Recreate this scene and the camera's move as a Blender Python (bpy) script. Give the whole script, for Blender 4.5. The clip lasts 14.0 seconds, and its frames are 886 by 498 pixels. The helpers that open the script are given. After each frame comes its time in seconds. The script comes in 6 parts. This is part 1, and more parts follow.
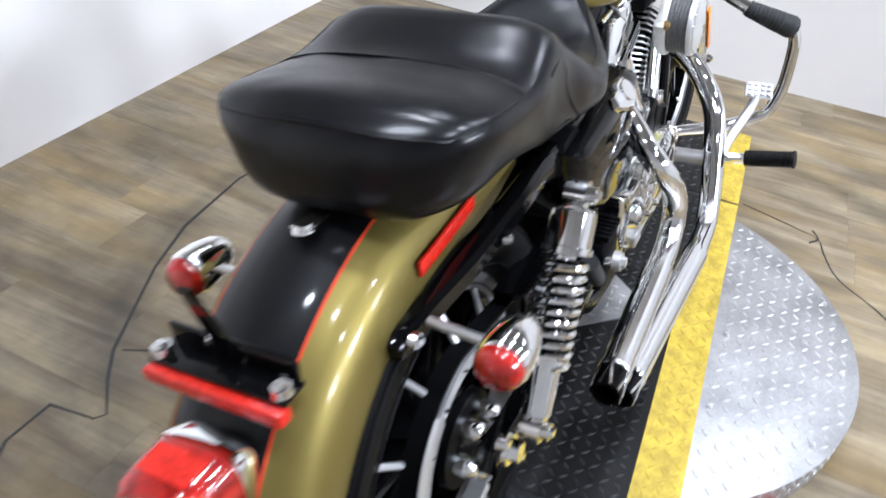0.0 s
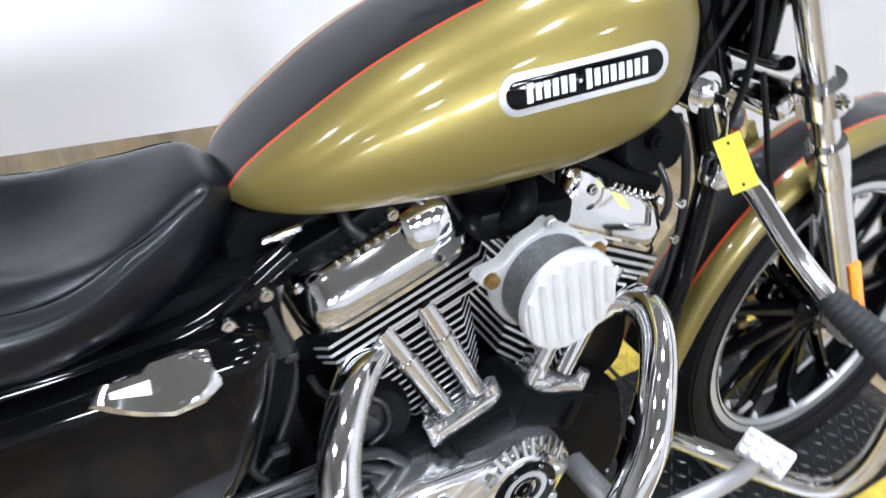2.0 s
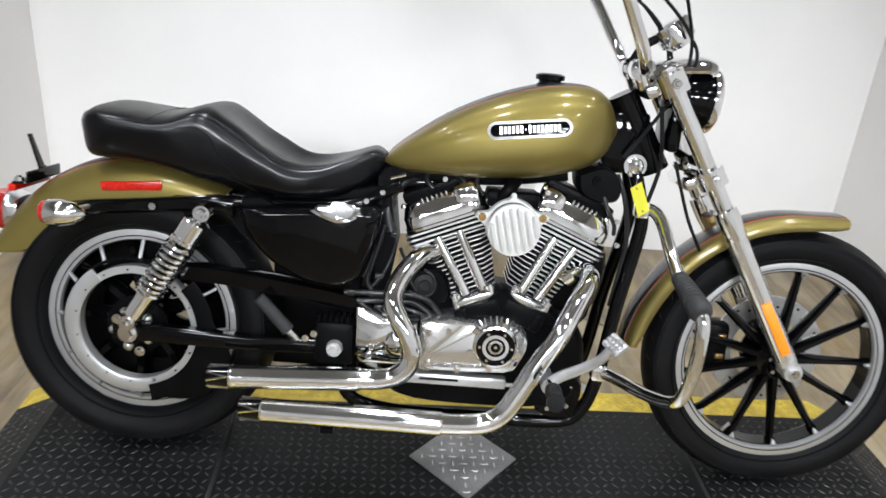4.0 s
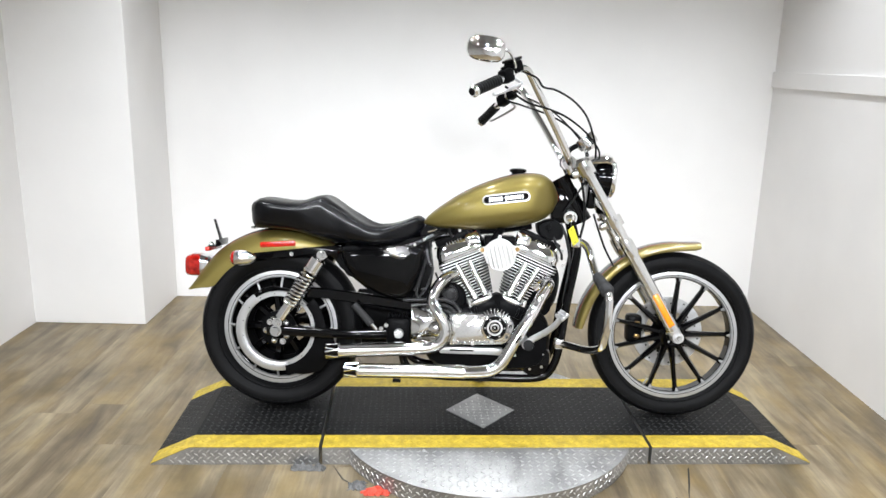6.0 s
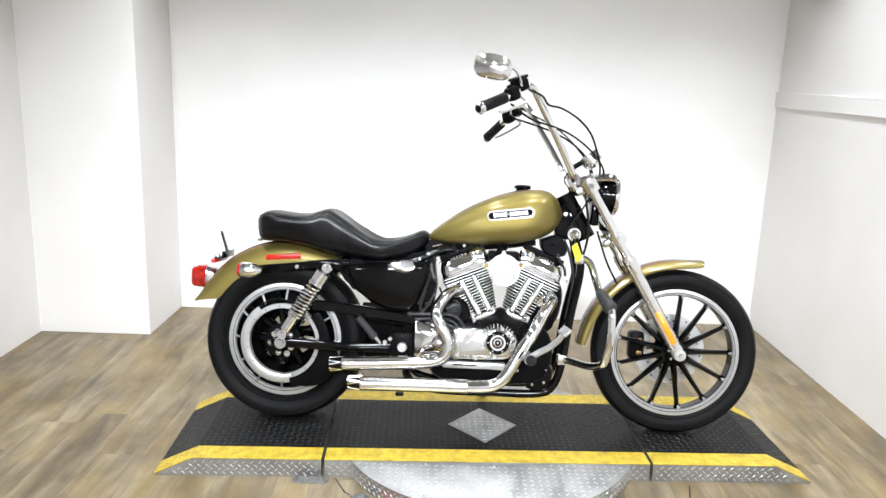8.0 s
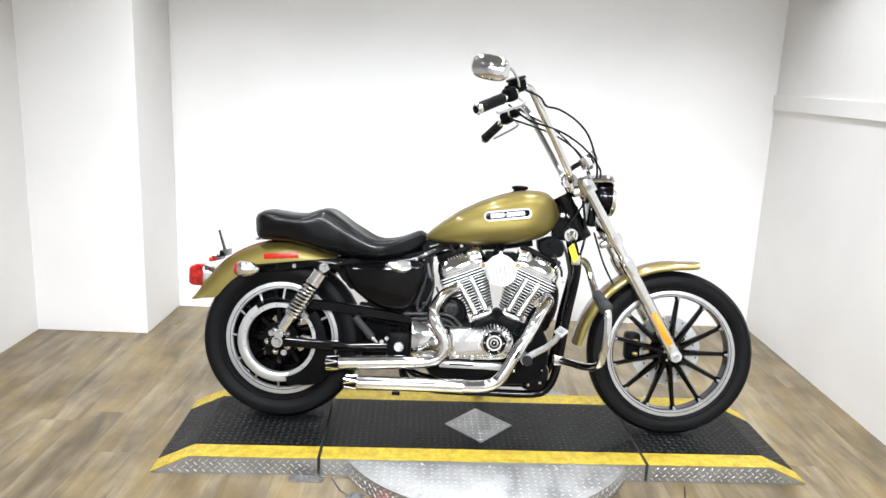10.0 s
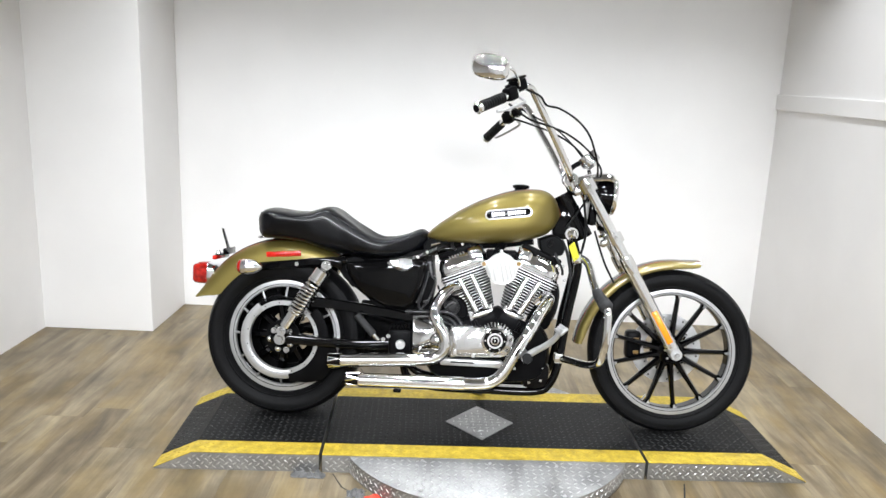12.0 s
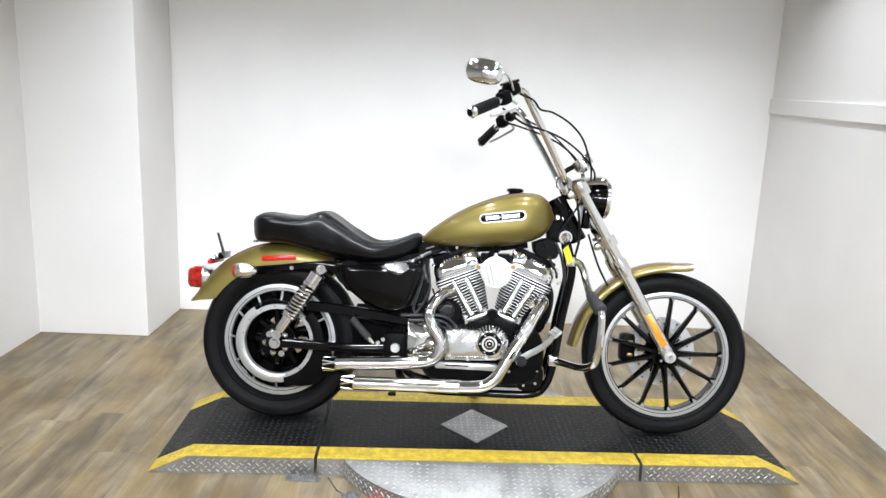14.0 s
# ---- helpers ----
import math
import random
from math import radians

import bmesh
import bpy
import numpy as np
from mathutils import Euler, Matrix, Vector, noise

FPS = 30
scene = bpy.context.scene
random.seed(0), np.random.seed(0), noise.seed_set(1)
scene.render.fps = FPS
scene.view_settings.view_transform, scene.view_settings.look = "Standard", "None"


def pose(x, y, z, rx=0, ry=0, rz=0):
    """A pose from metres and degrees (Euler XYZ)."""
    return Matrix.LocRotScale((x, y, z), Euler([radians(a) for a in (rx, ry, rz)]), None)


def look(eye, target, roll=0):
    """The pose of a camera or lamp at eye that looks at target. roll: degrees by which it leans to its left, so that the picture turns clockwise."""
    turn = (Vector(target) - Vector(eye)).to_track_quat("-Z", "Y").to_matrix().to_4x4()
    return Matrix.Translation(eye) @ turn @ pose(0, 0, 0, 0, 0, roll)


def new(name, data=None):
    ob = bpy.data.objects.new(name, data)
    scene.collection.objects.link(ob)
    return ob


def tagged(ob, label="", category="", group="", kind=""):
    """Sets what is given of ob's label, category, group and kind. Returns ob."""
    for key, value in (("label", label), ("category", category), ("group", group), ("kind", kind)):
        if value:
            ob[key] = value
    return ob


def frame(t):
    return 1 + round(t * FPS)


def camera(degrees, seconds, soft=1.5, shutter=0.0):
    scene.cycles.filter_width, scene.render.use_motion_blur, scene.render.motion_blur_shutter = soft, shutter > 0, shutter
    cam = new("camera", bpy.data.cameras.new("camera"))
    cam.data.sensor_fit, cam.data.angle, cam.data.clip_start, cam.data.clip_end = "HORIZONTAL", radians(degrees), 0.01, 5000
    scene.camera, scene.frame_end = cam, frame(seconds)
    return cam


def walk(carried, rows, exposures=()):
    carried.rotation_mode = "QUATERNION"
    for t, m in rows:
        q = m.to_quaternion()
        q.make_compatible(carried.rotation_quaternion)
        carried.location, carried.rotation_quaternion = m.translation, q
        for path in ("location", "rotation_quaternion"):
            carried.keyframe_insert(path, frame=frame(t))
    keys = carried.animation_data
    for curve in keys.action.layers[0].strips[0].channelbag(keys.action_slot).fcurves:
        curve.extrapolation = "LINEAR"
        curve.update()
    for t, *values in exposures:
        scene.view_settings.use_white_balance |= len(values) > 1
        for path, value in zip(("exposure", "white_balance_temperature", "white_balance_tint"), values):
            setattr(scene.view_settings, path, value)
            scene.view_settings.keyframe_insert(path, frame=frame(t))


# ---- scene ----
cam = camera(60.3, 14.0, shutter=0.35)
PATH = [
    (0, (-0.647, -0.199, 1.226), (0.84, 0.37, 0.015), 6.5),
    (0.5, (-0.357, -0.322, 1.226), (1.088, 0.323, 0.002), 8.3),
    (1, (-0.119, -0.473, 1.246), (1.219, 0.493, 0.116), 6.6),
    (1.5, (0.124, -0.529, 1.224), (1.219, 0.682, 0.068), 7.6),
    (2, (0.408, -0.491, 1.221), (1.309, 0.812, 0.001), 8.7),
    (2.5, (0.581, -0.557, 1.218), (0.981, 1.023, 0.059), 10.8),
    (3, (0.606, -0.804, 1.246), (0.792, 0.931, 0.268), 7.4),
    (3.1, (0.604, -0.876, 1.269), (0.807, 0.855, 0.287), 7.0),
    (3.5, (0.611, -1.186, 1.321), (0.744, 0.612, 0.454), 3.4),
    (3.6, (0.629, -1.274, 1.337), (0.723, 0.53, 0.477), 3.9),
    (3.7, (0.638, -1.355, 1.332), (0.723, 0.454, 0.482), 4.9),
    (5.8, (0.628, -2.781, 1.44), (0.643, -0.834, 0.981), 1.5),
    (6, (0.608, -2.837, 1.44), (0.628, -0.898, 0.954), 1.3),
    (6.5, (0.61, -2.9, 1.447), (0.624, -0.952, 0.997), 1.5),
    (7, (0.613, -2.878, 1.446), (0.617, -0.932, 0.985), 1.6),
    (7.5, (0.61, -2.858, 1.448), (0.615, -0.911, 0.99), 1.9),
    (8, (0.601, -2.859, 1.447), (0.613, -0.91, 0.997), 2.0),
    (10.5, (0.615, -2.875, 1.441), (0.628, -0.925, 0.995), 2.4),
    (11, (0.622, -2.883, 1.437), (0.619, -0.933, 0.993), 2.1),
    (11.5, (0.624, -2.883, 1.438), (0.61, -0.932, 1.0), 2.1),
    (12, (0.631, -2.888, 1.44), (0.627, -0.938, 0.995), 2.3),
    (12.5, (0.628, -2.898, 1.441), (0.63, -0.947, 0.999), 2.2),
    (13, (0.641, -2.9, 1.445), (0.638, -0.947, 1.01), 2.3),
    (13.5, (0.634, -2.899, 1.445), (0.635, -0.948, 1.007), 2.4),
    (14, (0.64, -2.9, 1.439), (0.644, -0.947, 1.006), 2.2),
]
walk(cam, [(t, look(eye, target, roll)) for t, eye, target, roll in PATH], [(0, 0.1, 5920, 16), (0.5, 0.2, 5920, 16), (1, 0.15, 5950, 15), (1.5, 0.2, 5950, 15), (2, 0.17, 5950, 16), (2.5, -0.02, 6080, 15), (3, -0.2, 6250, 15), (3.5, -0.30, 6350, 13), (6, -0.05, 6450, 12), (7, 0.08, 6450, 12), (8, 0.2, 6450, 12), (10.5, 0.16, 6450, 12), (12, -0.04, 6450, 12), (14, -0.03, 6400, 12)])

# ---- light ----
world = bpy.data.worlds.new("world")
scene.world = world
world.use_nodes = True
world.node_tree.nodes["Background"].inputs[0].default_value = (0.9, 0.95, 1.0, 1)
world.node_tree.nodes["Background"].inputs[1].default_value = 0.05
CEIL = 2.5
BACK_WALL = 1.605


def ceiling_lamp(x, y, watts, spread=128, size=0.13, colour=(0.925, 0.975, 1.0)):
    lamp = bpy.data.lights.new("ceiling_lamp", "AREA")
    lamp.shape, lamp.size = "DISK", size
    lamp.energy, lamp.color, lamp.spread = watts, colour, radians(spread)
    ob = new("ceiling_lamp", lamp)
    ob.matrix_world = pose(x, y, CEIL - 0.06)
    return ob


for lx in (-0.55, 0.3, 1.15, 2.0):
    for ly, watts, spread in ((-3.5, 14.5, 135), (-1.6, 9.5, 128), (-0.4, 7.4, 128), (0.65, 6.6, 107)):
        ceiling_lamp(lx, ly, watts, spread)


def wall_fill_lamp(x, y, target, watts):
    """An added, unseen fill lamp at the mouth of the booth that brightens the back wall."""
    lamp = bpy.data.lights.new("wall_fill_lamp", "AREA")
    lamp.shape, lamp.size = "DISK", 0.55
    lamp.energy, lamp.color, lamp.spread = watts, (0.925, 0.975, 1.0), radians(48)
    ob = new("wall_fill_lamp", lamp)
    ob.matrix_world = look((x, y, CEIL - 0.12), target)
    return ob


for lx in (-1.0, 0.1, 1.1, 2.1):
    wall_fill_lamp(lx, -3.9, (0.1 + 0.9 * lx, BACK_WALL, 0.25), 8.4)

# ---- materials ----


def material(name, base, rough=0.5, metal=0.0, vary=0.12, scale=6.0, bump=0.0, bump_scale=60.0, coat=0.0, fine=0.0, stretch=None, second=None, spec=0.5):
    """A node material: base colour broken up at two scales, roughness with wear, and a fine relief."""
    m = bpy.data.materials.new(name)
    m.use_nodes = True
    nt = m.node_tree
    N, K = nt.nodes, nt.links
    bsdf = N["Principled BSDF"]
    co = N.new("ShaderNodeTexCoord")
    src = co.outputs["Object"]
    if stretch:
        mp = N.new("ShaderNodeMapping")
        mp.inputs["Scale"].default_value = stretch
        K.new(src, mp.inputs[0])
        src = mp.outputs[0]
    big = N.new("ShaderNodeTexNoise")
    big.inputs["Scale"].default_value, big.inputs["Detail"].default_value = scale, 6
    small = N.new("ShaderNodeTexNoise")
    small.inputs["Scale"].default_value, small.inputs["Detail"].default_value = bump_scale, 4
    K.new(src, big.inputs["Vector"])
    K.new(src, small.inputs["Vector"])
    ramp = N.new("ShaderNodeValToRGB")
    lo = [max(0, c * (1 - vary)) for c in base]
    hi = list(second) if second else [min(1, c * (1 + vary)) for c in base]
    ramp.color_ramp.elements[0].position, ramp.color_ramp.elements[1].position = 0.3, 0.7
    ramp.color_ramp.elements[0].color, ramp.color_ramp.elements[1].color = (*lo, 1), (*hi, 1)
    K.new(big.outputs[0], ramp.inputs[0])
    out = ramp.outputs[0]
    if fine:
        mix = N.new("ShaderNodeMixRGB")
        mix.blend_type = "OVERLAY"
        mix.inputs[0].default_value = fine
        K.new(out, mix.inputs[1])
        K.new(small.outputs[0], mix.inputs[2])
        out = mix.outputs[0]
    K.new(out, bsdf.inputs["Base Color"])
    mr = N.new("ShaderNodeMapRange")
    mr.inputs[3].default_value, mr.inputs[4].default_value = max(0.02, rough * 0.8), min(1, rough * 1.25)
    K.new(big.outputs[0], mr.inputs[0])
    K.new(mr.outputs[0], bsdf.inputs["Roughness"])
    bsdf.inputs["Metallic"].default_value = metal
    bsdf.inputs["Specular IOR Level"].default_value = spec
    if coat:
        bsdf.inputs["Coat Weight"].default_value, bsdf.inputs["Coat Roughness"].default_value = coat, 0.03
    if bump:
        bp = N.new("ShaderNodeBump")
        bp.inputs["Strength"].default_value, bp.inputs["Distance"].default_value = bump, 0.002
        K.new(small.outputs[0], bp.inputs["Height"])
        K.new(bp.outputs[0], bsdf.inputs["Normal"])
    return m


def striped_paint(name, gold, black, red, half_of, middle=0.0, coat=0.3):
    """Gold paint with a black band along the middle (|y| below half_of knots over x) edged by a red pinstripe."""
    m = material(name, gold, 0.40, 0.66, 0.05, 3.0, 0.05, 900.0, 1.0)
    nt = m.node_tree
    N, K = nt.nodes, nt.links
    bsdf = N["Principled BSDF"]
    gold_out = bsdf.inputs["Base Color"].links[0].from_socket
    co = N.new("ShaderNodeTexCoord")
    sep = N.new("ShaderNodeSeparateXYZ")
    K.new(co.outputs["Object"], sep.inputs[0])
    ab = N.new("ShaderNodeMath"); ab.operation = "ABSOLUTE"
    mid = N.new("ShaderNodeMath"); mid.operation = "SUBTRACT"; mid.inputs[1].default_value = middle
    K.new(sep.outputs[1], mid.inputs[0]); K.new(mid.outputs[0], ab.inputs[0])
    x0, x1 = half_of[0][0], half_of[-1][0]
    tx = N.new("ShaderNodeMapRange")
    tx.inputs[1].default_value, tx.inputs[2].default_value = x0, x1
    K.new(sep.outputs[0], tx.inputs[0])
    cr = N.new("ShaderNodeFloatCurve")
    c = cr.mapping.curves[0]
    while len(c.points) < len(half_of):
        c.points.new(0.5, 0.5)
    for p, (x, h) in zip(c.points, half_of):
        p.location = ((x - x0) / (x1 - x0), h * 5)
    cr.mapping.update()
    K.new(tx.outputs[0], cr.inputs[1])
    sc = N.new("ShaderNodeMath"); sc.operation = "MULTIPLY"; sc.inputs[1].default_value = 0.2
    K.new(cr.outputs[0], sc.inputs[0])
    d = N.new("ShaderNodeMath"); d.operation = "SUBTRACT"
    K.new(sc.outputs[0], d.inputs[0]); K.new(ab.outputs[0], d.inputs[1])
    inner = N.new("ShaderNodeMapRange")
    inner.inputs[1].default_value, inner.inputs[2].default_value = -0.0003, 0.0003
    K.new(d.outputs[0], inner.inputs[0])
    line = N.new("ShaderNodeMapRange")
    line.inputs[1].default_value, line.inputs[2].default_value = 0.0028, 0.0034
    K.new(d.outputs[0], line.inputs[0])
    m1 = N.new("ShaderNodeMixRGB"); m1.inputs[2].default_value = (*red, 1)
    K.new(inner.outputs[0], m1.inputs[0]); K.new(gold_out, m1.inputs[1])
    m2 = N.new("ShaderNodeMixRGB"); m2.inputs[2].default_value = (*black, 1)
    K.new(line.outputs[0], m2.inputs[0]); K.new(m1.outputs[0], m2.inputs[1])
    K.new(m2.outputs[0], bsdf.inputs["Base Color"])
    mt = N.new("ShaderNodeMapRange")
    mt.inputs[3].default_value, mt.inputs[4].default_value = 0.66, 0.0
    K.new(inner.outputs[0], mt.inputs[0]); K.new(mt.outputs[0], bsdf.inputs["Metallic"])
    bsdf.inputs["Specular IOR Level"].default_value = 0.12
    bsdf.inputs["Coat Weight"].default_value = coat
    bsdf.inputs["Coat Roughness"].default_value = 0.09
    return m


GOLD, INK, PIN = (0.176, 0.139, 0.039), (0.003, 0.003, 0.0035), (0.50, 0.045, 0.015)
gold_paint = material("gold_paint", GOLD, 0.44, 0.5, 0.05, 3.0, 0.05, 900.0, 1.0)
tank_paint = striped_paint("tank_paint", GOLD, INK, PIN, [(0.55, 0.048), (0.66, 0.066), (0.82, 0.078), (0.98, 0.074), (1.08, 0.050)], 0.014, 0.42)
fender_paint = striped_paint("fender_paint", GOLD, INK, PIN, [(-0.4, 0.063), (0.3, 0.063)], 0.011)
front_fender_paint = striped_paint("front_fender_paint", GOLD, INK, PIN, [(1.1, 0.036), (1.7, 0.036)], 0.0, 0.9)
chrome = material("chrome", (0.90, 0.905, 0.91), 0.055, 1.0, 0.03, 9.0)
polished = material("polished_aluminium", (0.82, 0.82, 0.82), 0.13, 0.95, 0.05, 14.0, 0.05, 90.0)
satin = material("satin_aluminium", (0.68, 0.68, 0.682), 0.30, 0.8, 0.08, 14.0, 0.15, 240.0)
machined = material("machined_rim", (0.46, 0.46, 0.465), 0.32, 0.6, 0.05, 20.0)
gloss_black = material("gloss_black", (0.0018, 0.0018, 0.0021), 0.06, 0.0, 0.2, 5.0, coat=0.05, spec=0.20)
satin_black = material("satin_black", (0.0032, 0.0032, 0.0036), 0.36, 0.0, 0.25, 12.0, 0.2, 200.0, spec=0.045)
rubber = material("tyre_rubber", (0.0055, 0.0055, 0.006), 0.48, 0.0, 0.35, 9.0, 0.4, 320.0, fine=0.25, spec=0.09)
grip_rubber = material("grip_rubber", (0.0042, 0.0042, 0.0046), 0.5, 0.0, 0.25, 20.0, 0.4, 500.0, spec=0.15)
worn_rubber = material("worn_rubber", (0.028, 0.028, 0.029), 0.55, 0.0, 0.25, 20.0, 0.4, 300.0, spec=0.2)
hose_rubber = material("hose_rubber", (0.011, 0.011, 0.012), 0.30, 0.0, 0.3, 20.0, 0.2, 300.0, spec=0.40)
leather = material("seat_vinyl", (0.0012, 0.0014, 0.0024), 0.40, 0.0, 0.25, 5.0, 0.14, 420.0, spec=0.05)
leather.node_tree.nodes["Principled BSDF"].inputs["Coat Weight"].default_value = 0.52
leather.node_tree.nodes["Principled BSDF"].inputs["Coat Roughness"].default_value = 0.25
fin_edge = material("fin_edge", (0.60, 0.60, 0.605), 0.34, 0.85, 0.12, 20.0, 0.2, 260.0)
cast_white = material("cast_aluminium", (0.66, 0.66, 0.65), 0.36, 0.6, 0.06, 18.0, 0.3, 220.0)
bronze = material("bronze", (0.30, 0.19, 0.07), 0.35, 0.8, 0.1, 12.0)
red_lens = material("red_lens", (0.24, 0.005, 0.003), 0.10, 0.0, 0.4, 55.0, 0.25, 150.0, 0.8, second=(0.46, 0.014, 0.008), spec=0.5)
red_reflector = material("red_reflector", (0.50, 0.014, 0.006), 0.14, 0.0, 0.3, 120.0, 0.35, 400.0, 0.3, spec=0.3)
orange_lens = material("orange_lens", (0.9, 0.27, 0.01), 0.2, 0.0, 0.1, 60.0, 0.5, 260.0, 0.6)
yellow_card = material("yellow_card", (0.82, 0.78, 0.06), 0.6, 0.0, 0.06, 20.0)
white_wall = material("white_wall", (0.875, 0.860, 0.848), 0.55, 0.0, 0.035, 1.6, 0.12, 130.0)
ceiling_paint = material("ceiling_paint", (0.25, 0.253, 0.257), 0.8, 0.0, 0.03, 2.0, 0.1, 90.0)
tread_black = material("black_tread_plate", (0.0065, 0.0066, 0.0068), 0.44, 0.0, 0.6, 4.0, 0.3, 180.0, fine=0.4, spec=0.16)
plate_steel = material("tread_plate_steel", (0.36, 0.36, 0.357), 0.40, 0.75, 0.3, 7.0, 0.25, 160.0, fine=0.3)
tread_bar = material("worn_tread_bar", (0.030, 0.030, 0.030), 0.30, 0.3, 0.5, 9.0, 0.2, 180.0)
steel_bar = material("worn_steel_bar", (0.58, 0.58, 0.575), 0.32, 0.7, 0.15, 9.0, 0.2, 180.0)
yellow_paint = material("yellow_paint", (0.50, 0.36, 0.03), 0.5, 0.0, 0.35, 28.0, 0.3, 140.0, fine=0.35, second=(0.62, 0.45, 0.045))
yellow_worn = material("yellow_worn", (0.50, 0.36, 0.03), 0.5, 0.0, 0.1, 7.0, 0.3, 140.0, second=(0.42, 0.30, 0.03))
# tone of an unseen added wall, chosen for darker reflections on the bike
reflect_dark = material("unseen_wall_dark", (0.45, 0.445, 0.44), 0.7, 0.0, 0.1, 1.5, 0.12, 110.0)
shop_paint = material("shop_wall_paint", (0.80, 0.80, 0.80), 0.7, 0.0, 0.1, 1.5, 0.12, 110.0)
underlay = material("plank_underlay", (0.11, 0.085, 0.058), 0.8, 0.0, 0.3, 12.0)
dark_joint = material("dark_joint", (0.02, 0.019, 0.018), 0.8, 0.0, 0.3, 12.0)


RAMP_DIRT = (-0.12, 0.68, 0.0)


def plank_material():
    m = bpy.data.materials.new("vinyl_plank")
    m.use_nodes = True
    N, K = m.node_tree.nodes, m.node_tree.links
    bsdf = N["Principled BSDF"]
    co = N.new("ShaderNodeTexCoord")
    info = N.new("ShaderNodeObjectInfo")
    add = N.new("ShaderNodeVectorMath"); add.operation = "ADD"
    mul = N.new("ShaderNodeVectorMath"); mul.operation = "SCALE"
    comb = N.new("ShaderNodeCombineXYZ")
    for k in range(3):
        K.new(info.outputs["Random"], comb.inputs[k])
    K.new(comb.outputs[0], mul.inputs[0]); mul.inputs["Scale"].default_value = 37.0
    K.new(co.outputs["Object"], add.inputs[0]); K.new(mul.outputs[0], add.inputs[1])
    mp = N.new("ShaderNodeMapping"); mp.inputs["Scale"].default_value = (9.0, 1.3, 1.0)
    K.new(add.outputs[0], mp.inputs[0])
    grain = N.new("ShaderNodeTexNoise"); grain.inputs["Scale"].default_value = 1.6; grain.inputs["Detail"].default_value = 8; grain.inputs["Distortion"].default_value = 0.6
    K.new(mp.outputs[0], grain.inputs["Vector"])
    fine = N.new("ShaderNodeTexNoise"); fine.inputs["Scale"].default_value = 9.0; fine.inputs["Detail"].default_value = 6
    mp2 = N.new("ShaderNodeMapping"); mp2.inputs["Scale"].default_value = (14.0, 0.9, 1.0)
    K.new(add.outputs[0], mp2.inputs[0]); K.new(mp2.outputs[0], fine.inputs["Vector"])
    ramp = N.new("ShaderNodeValToRGB")
    e = ramp.color_ramp.elements
    e[0].position, e[0].color = 0.30, (0.112, 0.088, 0.059, 1)
    e[1].position, e[1].color = 0.72, (0.33, 0.275, 0.185, 1)
    a = e.new(0.45); a.color = (0.188, 0.152, 0.104, 1)
    b = e.new(0.58); b.color = (0.25, 0.21, 0.15, 1)
    K.new(grain.outputs[0], ramp.inputs[0])
    ov = N.new("ShaderNodeMixRGB"); ov.blend_type = "OVERLAY"; ov.inputs[0].default_value = 0.35
    K.new(ramp.outputs[0], ov.inputs[1]); K.new(fine.outputs[0], ov.inputs[2])
    hs = N.new("ShaderNodeHueSaturation")
    mr = N.new("ShaderNodeMapRange"); mr.inputs[3].default_value, mr.inputs[4].default_value = 0.965, 1.035
    K.new(info.outputs["Random"], mr.inputs[0]); K.new(mr.outputs[0], hs.inputs["Value"])
    hs.inputs["Saturation"].default_value = 1.22
    patch = N.new("ShaderNodeTexNoise"); patch.inputs["Scale"].default_value = 5.0; patch.inputs["Detail"].default_value = 5
    mp3 = N.new("ShaderNodeMapping"); mp3.inputs["Scale"].default_value = (1.6, 0.55, 1.0)
    K.new(add.outputs[0], mp3.inputs[0]); K.new(mp3.outputs[0], patch.inputs["Vector"])
    pr = N.new("ShaderNodeMapRange"); pr.inputs[1].default_value, pr.inputs[2].default_value = 0.47, 0.68
    pr.inputs[4].default_value = 0.55
    K.new(patch.outputs[0], pr.inputs[0])
    tan = N.new("ShaderNodeMixRGB"); tan.inputs[2].default_value = (0.235, 0.172, 0.082, 1)
    K.new(pr.outputs[0], tan.inputs[0]); K.new(ov.outputs[0], tan.inputs[1])
    ov = tan
    # stains and scuffs that run on from plank to plank
    geo = N.new("ShaderNodeNewGeometry")
    stain = N.new("ShaderNodeTexNoise"); stain.inputs["Scale"].default_value = 2.6; stain.inputs["Detail"].default_value = 9; stain.inputs["Roughness"].default_value = 0.62
    K.new(geo.outputs["Position"], stain.inputs["Vector"])
    sr = N.new("ShaderNodeMapRange"); sr.inputs[1].default_value, sr.inputs[2].default_value = 0.34, 0.62
    sr.inputs[3].default_value, sr.inputs[4].default_value = 0.60, 1.12
    K.new(stain.outputs[0], sr.inputs[0])
    sm = N.new("ShaderNodeVectorMath"); sm.operation = "SCALE"
    K.new(ov.outputs[0], sm.inputs[0]); K.new(sr.outputs[0], sm.inputs["Scale"])
    # a dark scuffed ring round the old circular cut
    away = N.new("ShaderNodeVectorMath"); away.operation = "DISTANCE"; away.inputs[1].default_value = (0.815, -0.075, 0.0)
    K.new(geo.outputs["Position"], away.inputs[0])
    wob = N.new("ShaderNodeMath"); wob.operation = "MULTIPLY_ADD"; wob.inputs[1].default_value = 0.10
    K.new(stain.outputs[0], wob.inputs[0]); K.new(away.outputs["Value"], wob.inputs[2])
    ring = N.new("ShaderNodeValToRGB")
    re = ring.color_ramp.elements
    re[0].position, re[0].color = 0.555, (1, 1, 1, 1)
    re[1].position, re[1].color = 0.625, (1, 1, 1, 1)
    for at, g in ((0.575, 0.72), (0.590, 0.62), (0.603, 0.80)):
        mark = re.new(at); mark.color = (g, g, g * 0.98, 1)
